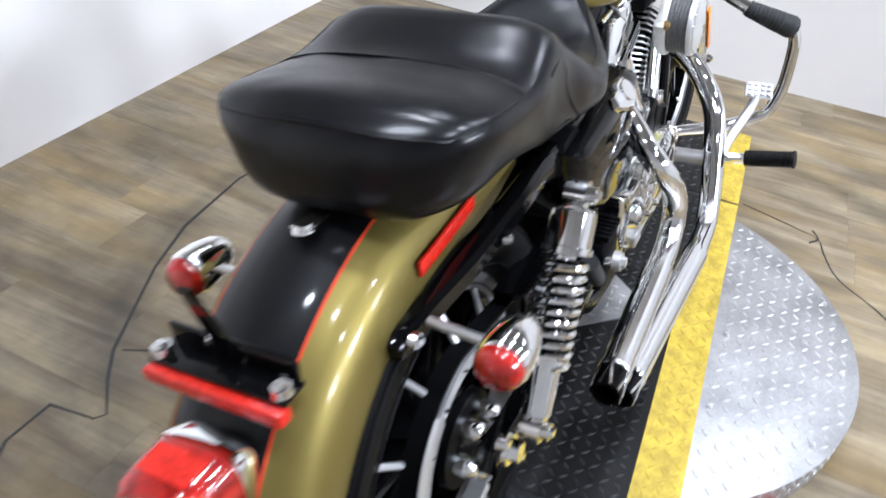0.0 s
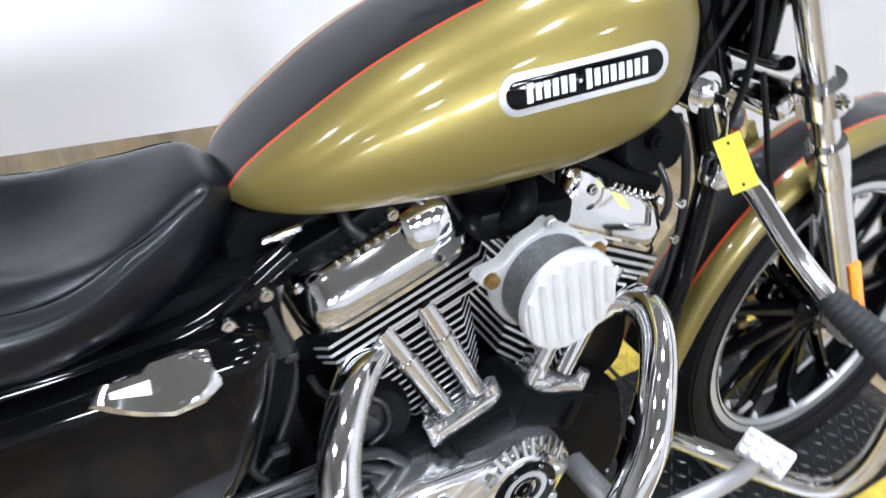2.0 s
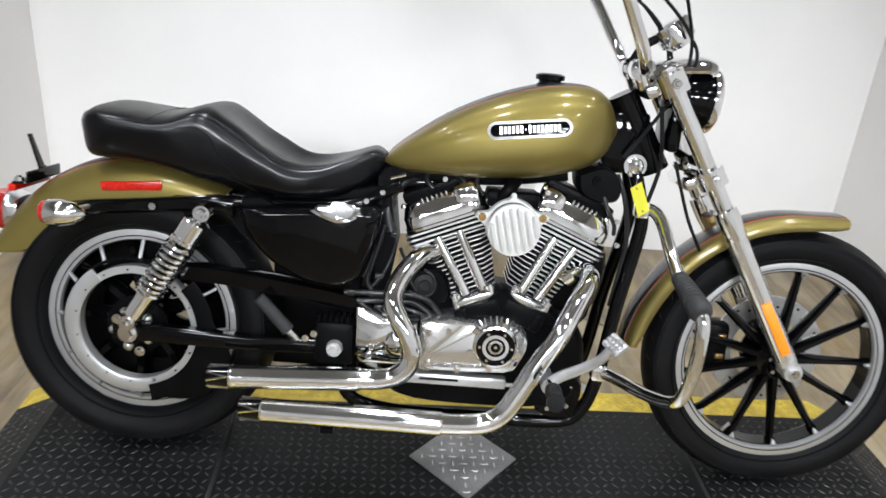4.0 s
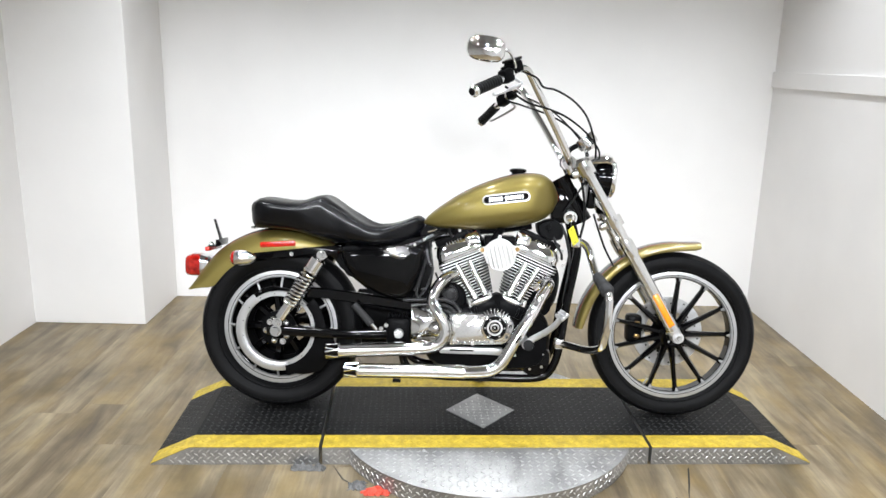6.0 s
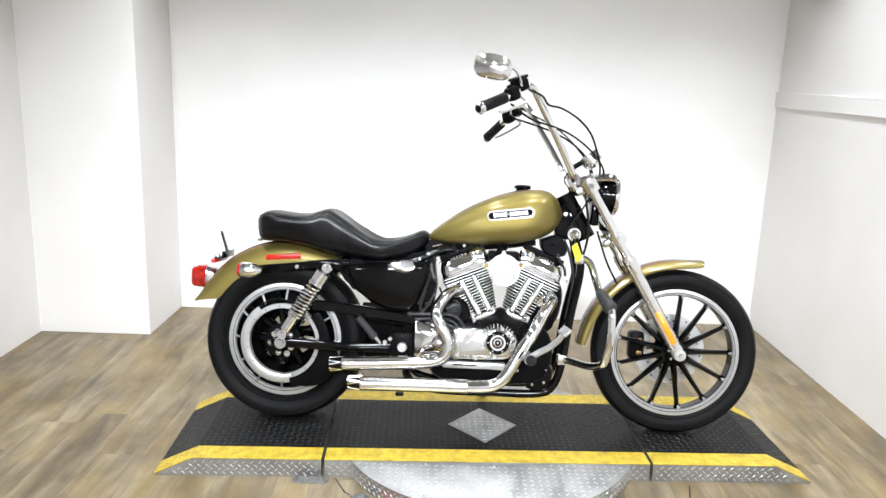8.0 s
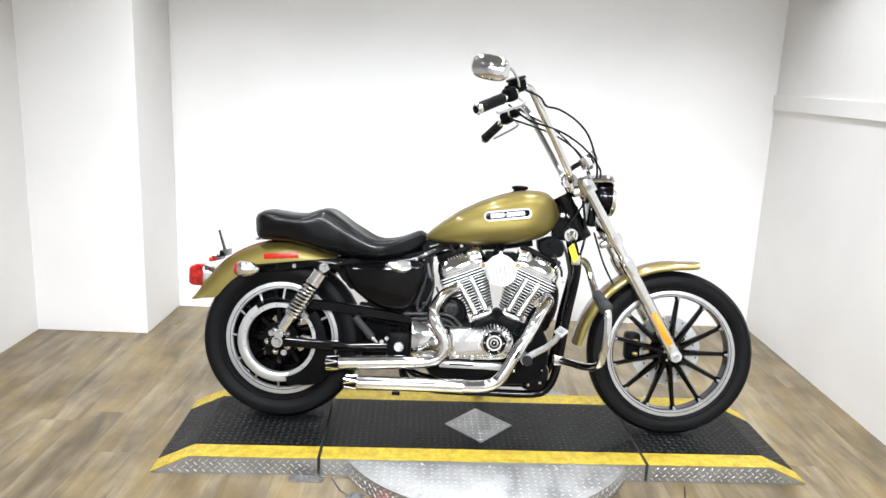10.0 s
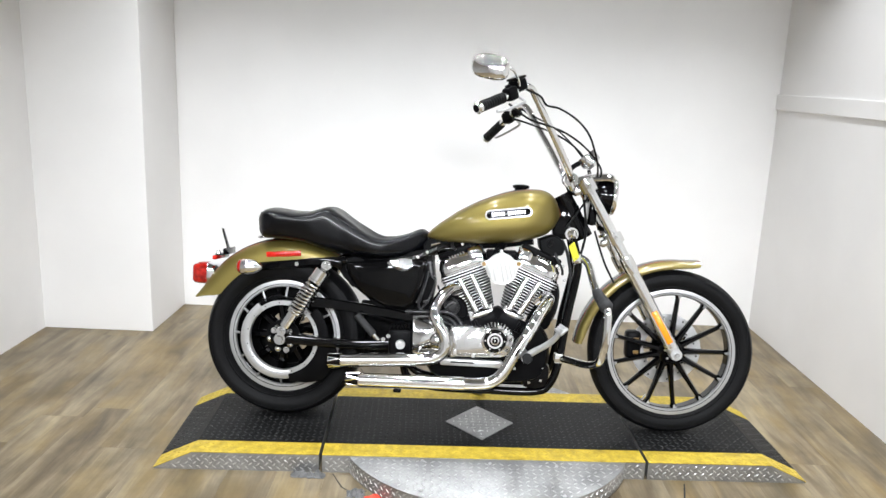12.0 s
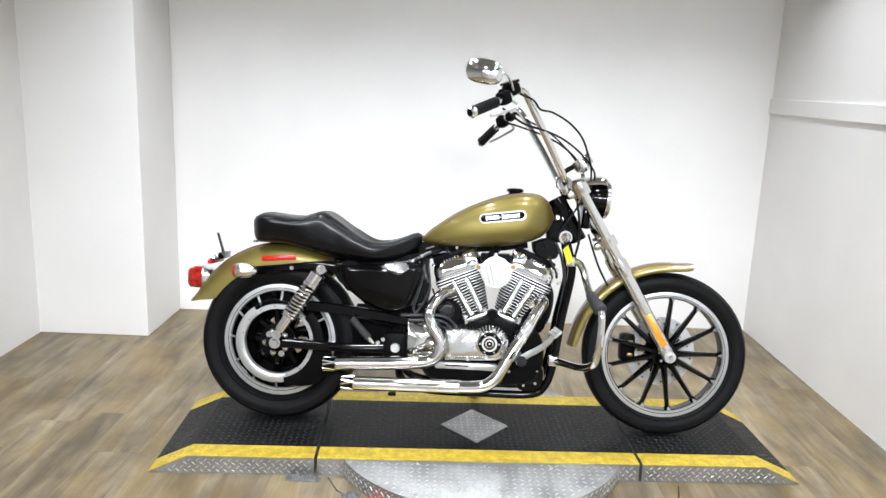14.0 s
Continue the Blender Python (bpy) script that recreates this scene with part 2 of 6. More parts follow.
    half = N.new("ShaderNodeMath"); half.operation = "MULTIPLY"; half.inputs[1].default_value = 0.5
    K.new(wob.outputs[0], half.inputs[0]); K.new(half.outputs[0], ring.inputs[0])
    scuff = N.new("ShaderNodeMixRGB"); scuff.blend_type = "MULTIPLY"; scuff.inputs[0].default_value = 1.0
    K.new(sm.outputs[0], scuff.inputs[1]); K.new(ring.outputs[0], scuff.inputs[2])
    sm = scuff
    # trodden dirt plus painted shade inside the cut; dirt round the ramp's end
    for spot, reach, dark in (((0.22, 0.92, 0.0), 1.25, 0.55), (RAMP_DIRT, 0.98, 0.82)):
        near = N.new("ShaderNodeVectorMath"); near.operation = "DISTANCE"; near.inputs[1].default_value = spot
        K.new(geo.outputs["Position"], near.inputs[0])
        soil_shade = N.new("ShaderNodeMath"); soil_shade.operation = "MULTIPLY_ADD"; soil_shade.inputs[1].default_value = 0.9
        K.new(stain.outputs[0], soil_shade.inputs[0]); K.new(near.outputs["Value"], soil_shade.inputs[2])
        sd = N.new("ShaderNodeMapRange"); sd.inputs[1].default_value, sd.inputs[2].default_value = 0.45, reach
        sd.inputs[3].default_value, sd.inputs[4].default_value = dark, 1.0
        K.new(soil_shade.outputs[0], sd.inputs[0])
        dirt_shade = N.new("ShaderNodeVectorMath"); dirt_shade.operation = "SCALE"
        K.new(sm.outputs[0], dirt_shade.inputs[0]); K.new(sd.outputs[0], dirt_shade.inputs["Scale"])
        sm = dirt_shade
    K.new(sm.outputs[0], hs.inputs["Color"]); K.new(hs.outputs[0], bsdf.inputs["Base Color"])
    bsdf.inputs["Roughness"].default_value = 0.42
    bp = N.new("ShaderNodeBump"); bp.inputs["Strength"].default_value = 0.15; bp.inputs["Distance"].default_value = 0.002
    K.new(fine.outputs[0], bp.inputs["Height"]); K.new(bp.outputs[0], bsdf.inputs["Normal"])
    return m


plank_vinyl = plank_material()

# ---- mesh tools ----


def part(name, bm, mat, parent=None, label="", smooth=True):
    """Links a bmesh as one mesh object under a thing or a part."""
    me = bpy.data.meshes.new(name)
    bmesh.ops.recalc_face_normals(bm, faces=bm.faces)
    if smooth:
        for f in bm.faces:
            f.smooth = True
        for e in bm.edges:
            if len(e.link_faces) == 2 and e.calc_face_angle(0) > 0.7:
                e.smooth = False
    bm.to_mesh(me)
    bm.free()
    for one in (mat if isinstance(mat, (list, tuple)) else [mat]):
        me.materials.append(one)
    ob = new(name, me)
    ob.parent = parent
    if label:
        tagged(ob, label)
    return ob


def box(bm, c, s, bevel=0.0, m=None, segments=2, mat=0):
    r = bmesh.ops.create_cube(bm, size=1.0, matrix=(m or Matrix()) @ Matrix.Translation(c) @ Matrix.Diagonal((*s, 1)))
    fs = {f for v in r["verts"] for f in v.link_faces}
    for f in fs:
        f.material_index = mat
    if bevel:
        es = list({e for v in r["verts"] for e in v.link_edges})
        bmesh.ops.bevel(bm, geom=es, offset=bevel, segments=segments, profile=0.5, affect="EDGES", material=mat)


def rod(bm, a, b, r0, r1=None, seg=16, cap=True, mat=0):
    """A round bar from a to b, tapered from r0 to r1."""
    a, b = Vector(a), Vector(b)
    r1 = r0 if r1 is None else r1
    q = (b - a).to_track_quat("Z", "Y").to_matrix()
    rings = []
    for p, r in ((a, r0), (b, r1)):
        rings.append([bm.verts.new(p + q @ Vector((r * math.cos(2 * math.pi * k / seg), r * math.sin(2 * math.pi * k / seg), 0))) for k in range(seg)])
    for k in range(seg):
        f = bm.faces.new((rings[0][k], rings[0][(k + 1) % seg], rings[1][(k + 1) % seg], rings[1][k]))
        f.material_index = mat
    if cap:
        for ring in (rings[0][::-1], rings[1]):
            bm.faces.new(ring).material_index = mat


def smooth_line(pts, n=6):
    """A smooth line through the points."""
    P = [Vector(p) for p in pts]
    P = [2 * P[0] - P[1]] + P + [2 * P[-1] - P[-2]]
    out = []
    for i in range(1, len(P) - 2):
        for k in range(n):
            t = k / n
            p0, p1, p2, p3 = P[i - 1:i + 3]
            out.append(0.5 * (2 * p1 + (p2 - p0) * t + (2 * p0 - 5 * p1 + 4 * p2 - p3) * t * t + (3 * p1 - p0 - 3 * p2 + p3) * t ** 3))
    out.append(P[-2])
    return out


def tube(bm, pts, r, seg=12, n=6, cap=True, curved=True):
    """A bent tube through pts; r is one radius or one for each end."""
    line = smooth_line(pts, n) if curved else [Vector(p) for p in pts]
    ra, rb = r if isinstance(r, (tuple, list)) else (r, r)
    t0 = (line[1] - line[0]).normalized()
    side = t0.orthogonal().normalized()
    rings = []
    for i, p in enumerate(line):
        t = (line[min(i + 1, len(line) - 1)] - line[max(i - 1, 0)]).normalized()
        side = (side - t * side.dot(t)).normalized()
        up = t.cross(side)
        rad = ra + (rb - ra) * i / (len(line) - 1)
        rings.append([bm.verts.new(p + rad * (math.cos(2 * math.pi * k / seg) * side + math.sin(2 * math.pi * k / seg) * up)) for k in range(seg)])
    skin(bm, rings, cap)


def skin(bm, rings, cap=True, closed=True):
    n = len(rings[0])
    for a, b in zip(rings, rings[1:]):
        for k in range(n if closed else n - 1):
            bm.faces.new((a[k], a[(k + 1) % n], b[(k + 1) % n], b[k]))
    if cap and closed:
        bm.faces.new(rings[0][::-1])
        bm.faces.new(rings[-1])


def lathe(bm, profile, centre, axis="Y", seg=48, loop=False, m=None):
    """Turns a profile of (along, radius) round an axis through centre."""
    c = Vector(centre)
    rows = []
    for along, r in profile:
        row = []
        for k in range(seg):
            a = 2 * math.pi * k / seg
            u, w = r * math.cos(a), r * math.sin(a)
            v = {"Y": Vector((u, along, w)), "X": Vector((along, u, w)), "Z": Vector((u, w, along))}[axis]
            v = c + v
            row.append(bm.verts.new(m @ v if m else v))
        rows.append(row)
    if loop:
        rows.append(rows[0])
    skin(bm, rows, cap=not loop)


def knots(table, x):
    """A smooth value at x through (x, value) knots."""
    xs = [p[0] for p in table]
    i = max(0, min(len(xs) - 2, sum(1 for q in xs if q <= x) - 1))
    t = min(1, max(0, (x - xs[i]) / (xs[i + 1] - xs[i])))
    v = [p[1] for p in table]
    slope = lambda k: (v[min(k + 1, len(v) - 1)] - v[max(k - 1, 0)]) / (xs[min(k + 1, len(v) - 1)] - xs[max(k - 1, 0)])
    h = xs[i + 1] - xs[i]
    a, b = slope(i) * h, slope(i + 1) * h
    return (2 * t ** 3 - 3 * t ** 2 + 1) * v[i] + (t ** 3 - 2 * t ** 2 + t) * a + (3 * t ** 2 - 2 * t ** 3) * v[i + 1] + (t ** 3 - t ** 2) * b


def oval(x, half, lo, hi, top=2.5, low=2.5, seg=40, y0=0.0, split=0.5):
    """A ring at x: a rounded section of half width, from lo to hi, whose widest place is at split."""
    zc = lo + (hi - lo) * split
    out = []
    for k in range(seg):
        a = 2 * math.pi * k / seg
        ca, sa = math.cos(a), math.sin(a)
        e = top if sa >= 0 else low
        h = (hi - zc) if sa >= 0 else (zc - lo)
        out.append((x, y0 + half * math.copysign(abs(ca) ** (2 / e), ca), zc + h * math.copysign(abs(sa) ** (2 / e), sa)))
    return out


def bolt(parent, p, r=0.008, axis=(0, -1, 0), mat=None, name="bolt"):
    bm = bmesh.new()
    a = Vector(p)
    rod(bm, a, a + Vector(axis) * r * 0.8, r, r * 0.9, 12)
    rod(bm, a + Vector(axis) * r * 0.8, a + Vector(axis) * r * 1.2, r * 0.62, r * 0.5, 6)
    return part(name, bm, mat or chrome, parent)

# ---- the room ----
LEFT, RIGHT, BACK, NEAR = -1.55, 2.52, 1.605, -4.6
NIB_X, NIB_Y = -0.955, 1.09
BOOTH, BOOTH_LEFT = -1.3, 0.4
THICK = 0.12


def slab(name, x0, x1, y0, y1, z0, z1, mat, label, category, bevel=0.0):
    bm = bmesh.new()
    box(bm, ((x0 + x1) / 2, (y0 + y1) / 2, (z0 + z1) / 2), (x1 - x0, y1 - y0, z1 - z0), bevel)
    ob = part(name, bm, mat, None, "", False)
    return tagged(ob, label, category, "", "structure")


slab("wall_back", NIB_X, RIGHT + THICK, BACK, BACK + THICK, 0, CEIL, white_wall, "smooth white painted back wall of the photo booth", "wall")
slab("wall_nib", LEFT - THICK, NIB_X, NIB_Y, BACK + THICK, 0, CEIL, white_wall, "white boxed-out corner of the wall", "wall", 0.004)
slab("wall_left", LEFT - THICK, LEFT, BOOTH_LEFT, NIB_Y, 0, CEIL, white_wall, "white painted side wall", "wall")
slab("wall_right", RIGHT, RIGHT + THICK, BOOTH, BACK, 0, CEIL, white_wall, "white painted side wall with a ledge board", "wall")
# the shop walls are unseen; their tones are set for reflections on the bike
slab("wall_near", LEFT - THICK, RIGHT + THICK, NEAR - THICK, NEAR, 0, CEIL, shop_paint, "plain white wall of the shop facing the booth", "wall")
slab("wall_shop_left", LEFT - THICK, LEFT, NEAR, BOOTH_LEFT, 0, CEIL, reflect_dark, "unseen shop wall beside the booth, kept dark for reflections", "wall")
slab("wall_shop_right", RIGHT, RIGHT + THICK, NEAR, BOOTH, 0, CEIL, shop_paint, "plain white shop wall beside the booth", "wall")
slab("ceiling", LEFT - THICK, RIGHT + THICK, NEAR - THICK, BACK + THICK, CEIL, CEIL + 0.1, ceiling_paint, "dark painted shop ceiling with round lamps", "ceiling")
slab("floor_base", LEFT - THICK, RIGHT + THICK, NEAR - THICK, BACK + THICK, -0.1, -0.004, underlay, "brown underlay below the floor planks", "floor")
bm = bmesh.new()
box(bm, (RIGHT - 0.006, (BOOTH + BACK) / 2, 1.362), (0.016, BACK - BOOTH, 0.084), 0.003)
tagged(part("trim", bm, white_wall, None, "", False), "narrow white trim board along the side wall", "trim", "", "structure")

# ---- turntable and drive-on platform ----
DECK = 0.068
YAW = 2.0
PLAT = pose(0.80, -0.017, 0, 0, 0, YAW)
TURN_C = (0.815, -0.075)
TURN_R = 0.567


def lozenges(bm, spots, size, height, m=Matrix(), slope=lambda x: 0.0):
    """Raised tread bars: each a low rounded lozenge at (x, y, z, angle)."""
    for x, y, z, a, n in spots:
        ca, sa = math.cos(a), math.sin(a)
        ring = []
        for u, v, h in ((-1, 0, 0), (0, -0.28, 0), (1, 0, 0), (0, 0.28, 0), (-0.55, 0, 1), (0, -0.13, 1), (0.55, 0, 1), (0, 0.13, 1)):
            px, py = size * (u * ca - v * sa), size * (u * sa + v * ca)
            if n == "y":
                p = Vector((x + px, y - h * height, z + py))
            else:
                p = Vector((x + px, y + py, z + h * height + px * slope(x)))
            ring.append(bm.verts.new(m @ p))
        for k in range(4):
            bm.faces.new((ring[k], ring[(k + 1) % 4], ring[4 + (k + 1) % 4], ring[4 + k]))
        bm.faces.new(ring[4:])


turntable = tagged(new("turntable"), "round steel tread-plate turntable flush under the platform", "turntable")
bm = bmesh.new()
lathe(bm, [(0.0, TURN_R - 0.002), (DECK - 0.008, TURN_R - 0.002), (DECK - 0.006, TURN_R), (DECK - 0.003, TURN_R), (DECK - 0.002, TURN_R - 0.002)], (*TURN_C, 0), "Z", 96)
part("disc", bm, plate_steel, turntable)
bm = bmesh.new()
spots = []
step = 0.028
for i in range(-22, 23):
    for j in range(-22, 23):
        x, y = TURN_C[0] + i * step, TURN_C[1] + j * step
        lx, ly = (PLAT.inverted() @ Vector((x, y, 0))).xy
        if (x - TURN_C[0]) ** 2 + (y - TURN_C[1]) ** 2 < (TURN_R - 0.012) ** 2 and abs(ly) > 0.318:
            spots.append((x, y, DECK - 0.002, radians(45 if (i + j) % 2 else -45), "z"))
lozenges(bm, spots, 0.0118, 0.0017)
tagged(part("tread", bm, steel_bar, turntable, "", False), kind="stuff")
bm = bmesh.new()
for k in range(124):
    a = 2 * math.pi * k / 124
    for j, z in enumerate((0.011, 0.025, 0.039, 0.052)):
        th = a + (0.0253 if j % 2 else 0)
        m = Matrix.Translation((TURN_C[0], TURN_C[1], 0)) @ Matrix.Rotation(th + math.pi / 2, 4, "Z")
        lozenges(bm, [(0, -TURN_R + 0.0022, z, radians(40 if j % 2 else -40), "y")], 0.0100, 0.0018, m)
tagged(part("side_tread", bm, steel_bar, turntable, "", False), kind="stuff")
for x in (0.582, 0.828, 1.071):
    for y in (-0.352, -0.556 if x != 0.828 else -0.604, 0.330, 0.41):
        bolt(turntable, (x, y, DECK - 0.003), 0.0065, (0, 0, 1), satin)

HALF = 0.304
BAND = 0.088


def deck_section(x0, x1, ramp0, ramp1):
    """One length of the platform; ramp0 and ramp1 are the lengths of its sloping ends."""
    ob = tagged(new("platform_section"), "black tread-plate drive-on platform section with yellow painted edges", "platform", "platform sections")
    ob.matrix_world = PLAT
    prof = []
    if ramp0:
        prof += [(x0, 0.004), (x0 + ramp0, DECK)]
    else:
        prof += [(x0, DECK)]
    if ramp1:
        prof += [(x1 - ramp1, DECK), (x1, 0.004)]
    else:
        prof += [(x1, DECK)]
    outline = prof + [(x1, 0.0), (x0, 0.0)]
    bm = bmesh.new()
    rows = [[bm.verts.new((x, y, z)) for x, z in outline] for y in (-HALF, HALF)]
    skin(bm, rows)
    part("base", bm, plate_steel, ob, "bright tread-plate side", False)
    # black deck skin and yellow bands, lying on the base
    for name, y0, y1, mat, lift in (("deck", -HALF + BAND, HALF - BAND, tread_black, 0.003), ("yellow_edge", -HALF - 0.002, -HALF + BAND, yellow_paint, 0.003), ("yellow_edge", HALF - BAND, HALF + 0.002, yellow_paint, 0.003)):
        bm = bmesh.new()
        rows = [[bm.verts.new((x, y, z + dz)) for x, z in prof] for y, dz in ((y0, 0.0006), (y0, lift), (y1, lift), (y1, 0.0006))]
        rows.append(rows[0])
        for a, b in zip(rows, rows[1:]):
            for k in range(len(prof) - 1):
                bm.faces.new((a[k], a[k + 1], b[k + 1], b[k]))
        for k in (0, -1):
            bm.faces.new([r[k] for r in rows[:4]])
        part(name, bm, mat, ob, "", False)
    bm = bmesh.new()
    spots = []
    n = int((x1 - x0) / 0.024)
    for i in range(n):
        for j in range(int((2 * HALF) / 0.024)):
            x, y = x0 + 0.012 + i * 0.024, -HALF + 0.014 + j * 0.024
            z = DECK + 0.003
            if ramp0 and abs(x - x0 - ramp0) < 0.012 or ramp1 and abs(x - x1 + ramp1) < 0.012:
                continue
            if ramp0 and x < x0 + ramp0:
                z -= (DECK - 0.004) * (x0 + ramp0 - x) / ramp0
            if ramp1 and x > x1 - ramp1:
                z -= (DECK - 0.004) * (x - x1 + ramp1) / ramp1
            if abs(abs(y) - (HALF - BAND)) < 0.012 or (abs(x) + abs(y + 0.01) < 0.15):
                continue
            spots.append((x, y, z, radians(45 if (i + j) % 2 else -45), "z"))
    rise = lambda x: (DECK - 0.004) / ramp0 if ramp0 and x < x0 + ramp0 else -(DECK - 0.004) / ramp1 if ramp1 and x > x1 - ramp1 else 0.0
    lozenges(bm, [s for s in spots if abs(s[1]) < HALF - BAND], 0.0115, 0.0018, Matrix(), rise)
    tagged(part("tread", bm, tread_bar, ob, "", False), kind="stuff")
    bm = bmesh.new()
    lozenges(bm, [s for s in spots if abs(s[1]) > HALF - BAND], 0.0115, 0.0014, Matrix(), rise)
    tagged(part("edge_tread", bm, yellow_worn, ob, "", False), kind="stuff")
    bm = bmesh.new()
    side = []
    for i in range(int((x1 - x0) / 0.029)):
        x = x0 + 0.018 + i * 0.029
        for k, z in enumerate((0.012, 0.026, 0.040, 0.054)):
            xx = x + (0.0145 if k % 2 else 0)
            top = DECK
            if ramp0:
                top = min(top, (xx - x0) / ramp0 * DECK)
            if ramp1:
                top = min(top, (x1 - xx) / ramp1 * DECK)
            if z < top - 0.011 and xx < x1 - 0.012:
                side.append((xx, -HALF - 0.0005, z, radians(40 if k % 2 else -40), "y"))
    lozenges(bm, side, 0.0105, 0.0018)
    tagged(part("side_tread", bm, steel_bar, ob, "", False), kind="stuff")
    return ob


deck_section(-1.21, -0.609, 0.14, 0)
middle = deck_section(-0.597, 0.597, 0, 0)
deck_section(0.609, 1.21, 0, 0.14)
bm = bmesh.new()
d = [(-0.137, -0.01), (0.0, -0.163), (0.137, -0.01), (0.0, 0.143)]
rows = [[bm.verts.new((x, y, z)) for x, y in d] for z in (DECK + 0.0032, DECK + 0.0065)]
skin(bm, rows)
part("diamond_plate", bm, plate_steel, middle, "bare steel diamond-shaped tread plate", False)
bm = bmesh.new()
lozenges(bm, [(i * 0.026, -0.01 + j * 0.026, DECK + 0.0065, radians(0 if (i + j) % 2 else 90), "z") for i in range(-5, 6) for j in range(-6, 7) if abs(i * 0.026) / 0.137 + abs(j * 0.026) / 0.153 < 0.86], 0.0115, 0.0014)
tagged(part("tread", bm, steel_bar, middle, "", False), kind="stuff")
# ---- the motorcycle (built upright: x forward, y to its left, z up from the ground) ----
LEAN_LEFT = 9.3
bike = tagged(new("motorcycle"), "gold cruiser motorcycle with chrome engine and tall bars on its stand", "motorcycle")
bike.matrix_world = pose(0, 0.015, DECK, -LEAN_LEFT, 0, -1.7)
RW, FW = Vector((0.003, 0, 0.322)), Vector((1.548, 0, 0.331))


def ring_loft(name, sections, mat, parent, label=""):
    bm = bmesh.new()
    skin(bm, [[bm.verts.new(p) for p in s] for s in sections])
    return part(name, bm, mat, parent, label)


def along(tables, xs, seg=44):
    """Sections of a body along x from knots of half width, low, high and roundness."""
    return [oval(x, knots(tables["half"], x), knots(tables["lo"], x), knots(tables["hi"], x), tables.get("top", 2.5), tables.get("low", 2.5), seg, 0, tables.get("split", 0.5)) for x in xs]


# fuel tank
TANK = dict(
    half=[(0.560, 0.042), (0.575, 0.068), (0.62, 0.097), (0.70, 0.121), (0.80, 0.136), (0.90, 0.141), (0.97, 0.137), (1.02, 0.119), (1.055, 0.086), (1.080, 0.034)],
    hi=[(0.560, 0.757), (0.575, 0.776), (0.62, 0.813), (0.70, 0.867), (0.80, 0.915), (0.90, 0.946), (0.97, 0.953), (1.02, 0.947), (1.055, 0.922), (1.080, 0.872)],
    lo=[(0.560, 0.743), (0.575, 0.737), (0.62, 0.729), (0.70, 0.727), (0.80, 0.728), (0.90, 0.737), (0.97, 0.753), (1.02, 0.772), (1.055, 0.800), (1.080, 0.846)],
    top=2.85, low=2.9, split=0.42)
tank = ring_loft("fuel_tank", along(TANK, [0.56 + 0.52 * (0.5 - 0.5 * math.cos(math.pi * k / 48)) for k in range(49)], 56), tank_paint, bike, "gold tank with a black top panel and red pinstripes")

for v in tank.data.vertices:
    if v.co.y > 0:
        v.co.y *= 1.2

# seat
SEAT = dict(
    half=[(-0.112, 0.050), (-0.108, 0.085), (-0.098, 0.115), (-0.078, 0.143), (-0.05, 0.157), (0.0, 0.162), (0.10, 0.160), (0.20, 0.149), (0.30, 0.154), (0.40, 0.146), (0.47, 0.112), (0.525, 0.080), (0.560, 0.050)],
    hi=[(-0.112, 0.803), (-0.105, 0.815), (-0.095, 0.822), (-0.07, 0.832), (-0.01, 0.829), (0.05, 0.823), (0.09, 0.826), (0.13, 0.839), (0.17, 0.849), (0.21, 0.830), (0.295, 0.775), (0.36, 0.742), (0.42, 0.742), (0.48, 0.762), (0.535, 0.777), (0.560, 0.764)],
    lo=[(-0.112, 0.735), (-0.098, 0.718), (-0.085, 0.712), (0.04, 0.708), (0.12, 0.690), (0.19, 0.668), (0.245, 0.660), (0.43, 0.656), (0.49, 0.665), (0.535, 0.690), (0.560, 0.725)],
    top=[(-0.112, 4.2), (0.10, 4.2), (0.24, 3.2), (0.56, 3.0)],
    low=[(-0.112, 5.0), (0.12, 5.0), (0.24, 3.6), (0.56, 3.4)],
    split=[(-0.112, 0.74), (0.10, 0.74), (0.25, 0.58), (0.56, 0.55)],
    taper=[(-0.112, 0.13), (0.06, 0.13), (0.20, 0.02), (0.56, 0.0)])


def seat_point(x, a):
    """A point of the seat's skin at x, a radians round its section: flat-sided under the pillion pad, rounder and hollowed for the rider."""
    half, lo, hi = knots(SEAT["half"], x), knots(SEAT["lo"], x), knots(SEAT["hi"], x)
    zc = lo + (hi - lo) * knots(SEAT["split"], x)
    ca, sa = math.cos(a), math.sin(a)
    e = knots(SEAT["top"], x) if sa >= 0 else knots(SEAT["low"], x)
    h = (hi - zc) if sa >= 0 else (zc - lo)
    p = Vector((x, half * math.copysign(abs(ca) ** (2 / e), ca), zc + h * math.copysign(abs(sa) ** (2 / e), sa)))
    if sa < 0:
        p.y *= 1 - knots(SEAT["taper"], x) * (zc - p.z) / h
    elif x < 0.20:
        # the pad's top is crowned a little
        p.z -= 0.010 * min(1.0, (0.20 - x) / 0.08) * (p.y / half) ** 2
    if 0.14 < x < 0.56 and p.z > 0.70:
        p.z -= 0.024 * math.sin(math.pi * (x - 0.14) / 0.42) ** 1.5 * max(0.0, 1 - (p.y / 0.10) ** 2)
    return p


SEAT_X = [-0.112 + 0.672 * (0.5 - 0.5 * math.cos(math.pi * k / 64)) for k in range(65)]
seat = ring_loft("seat", [[seat_point(x, 2 * math.pi * k / 72) for k in range(72)] for x in SEAT_X], leather, bike, "black stitched vinyl two-up seat")
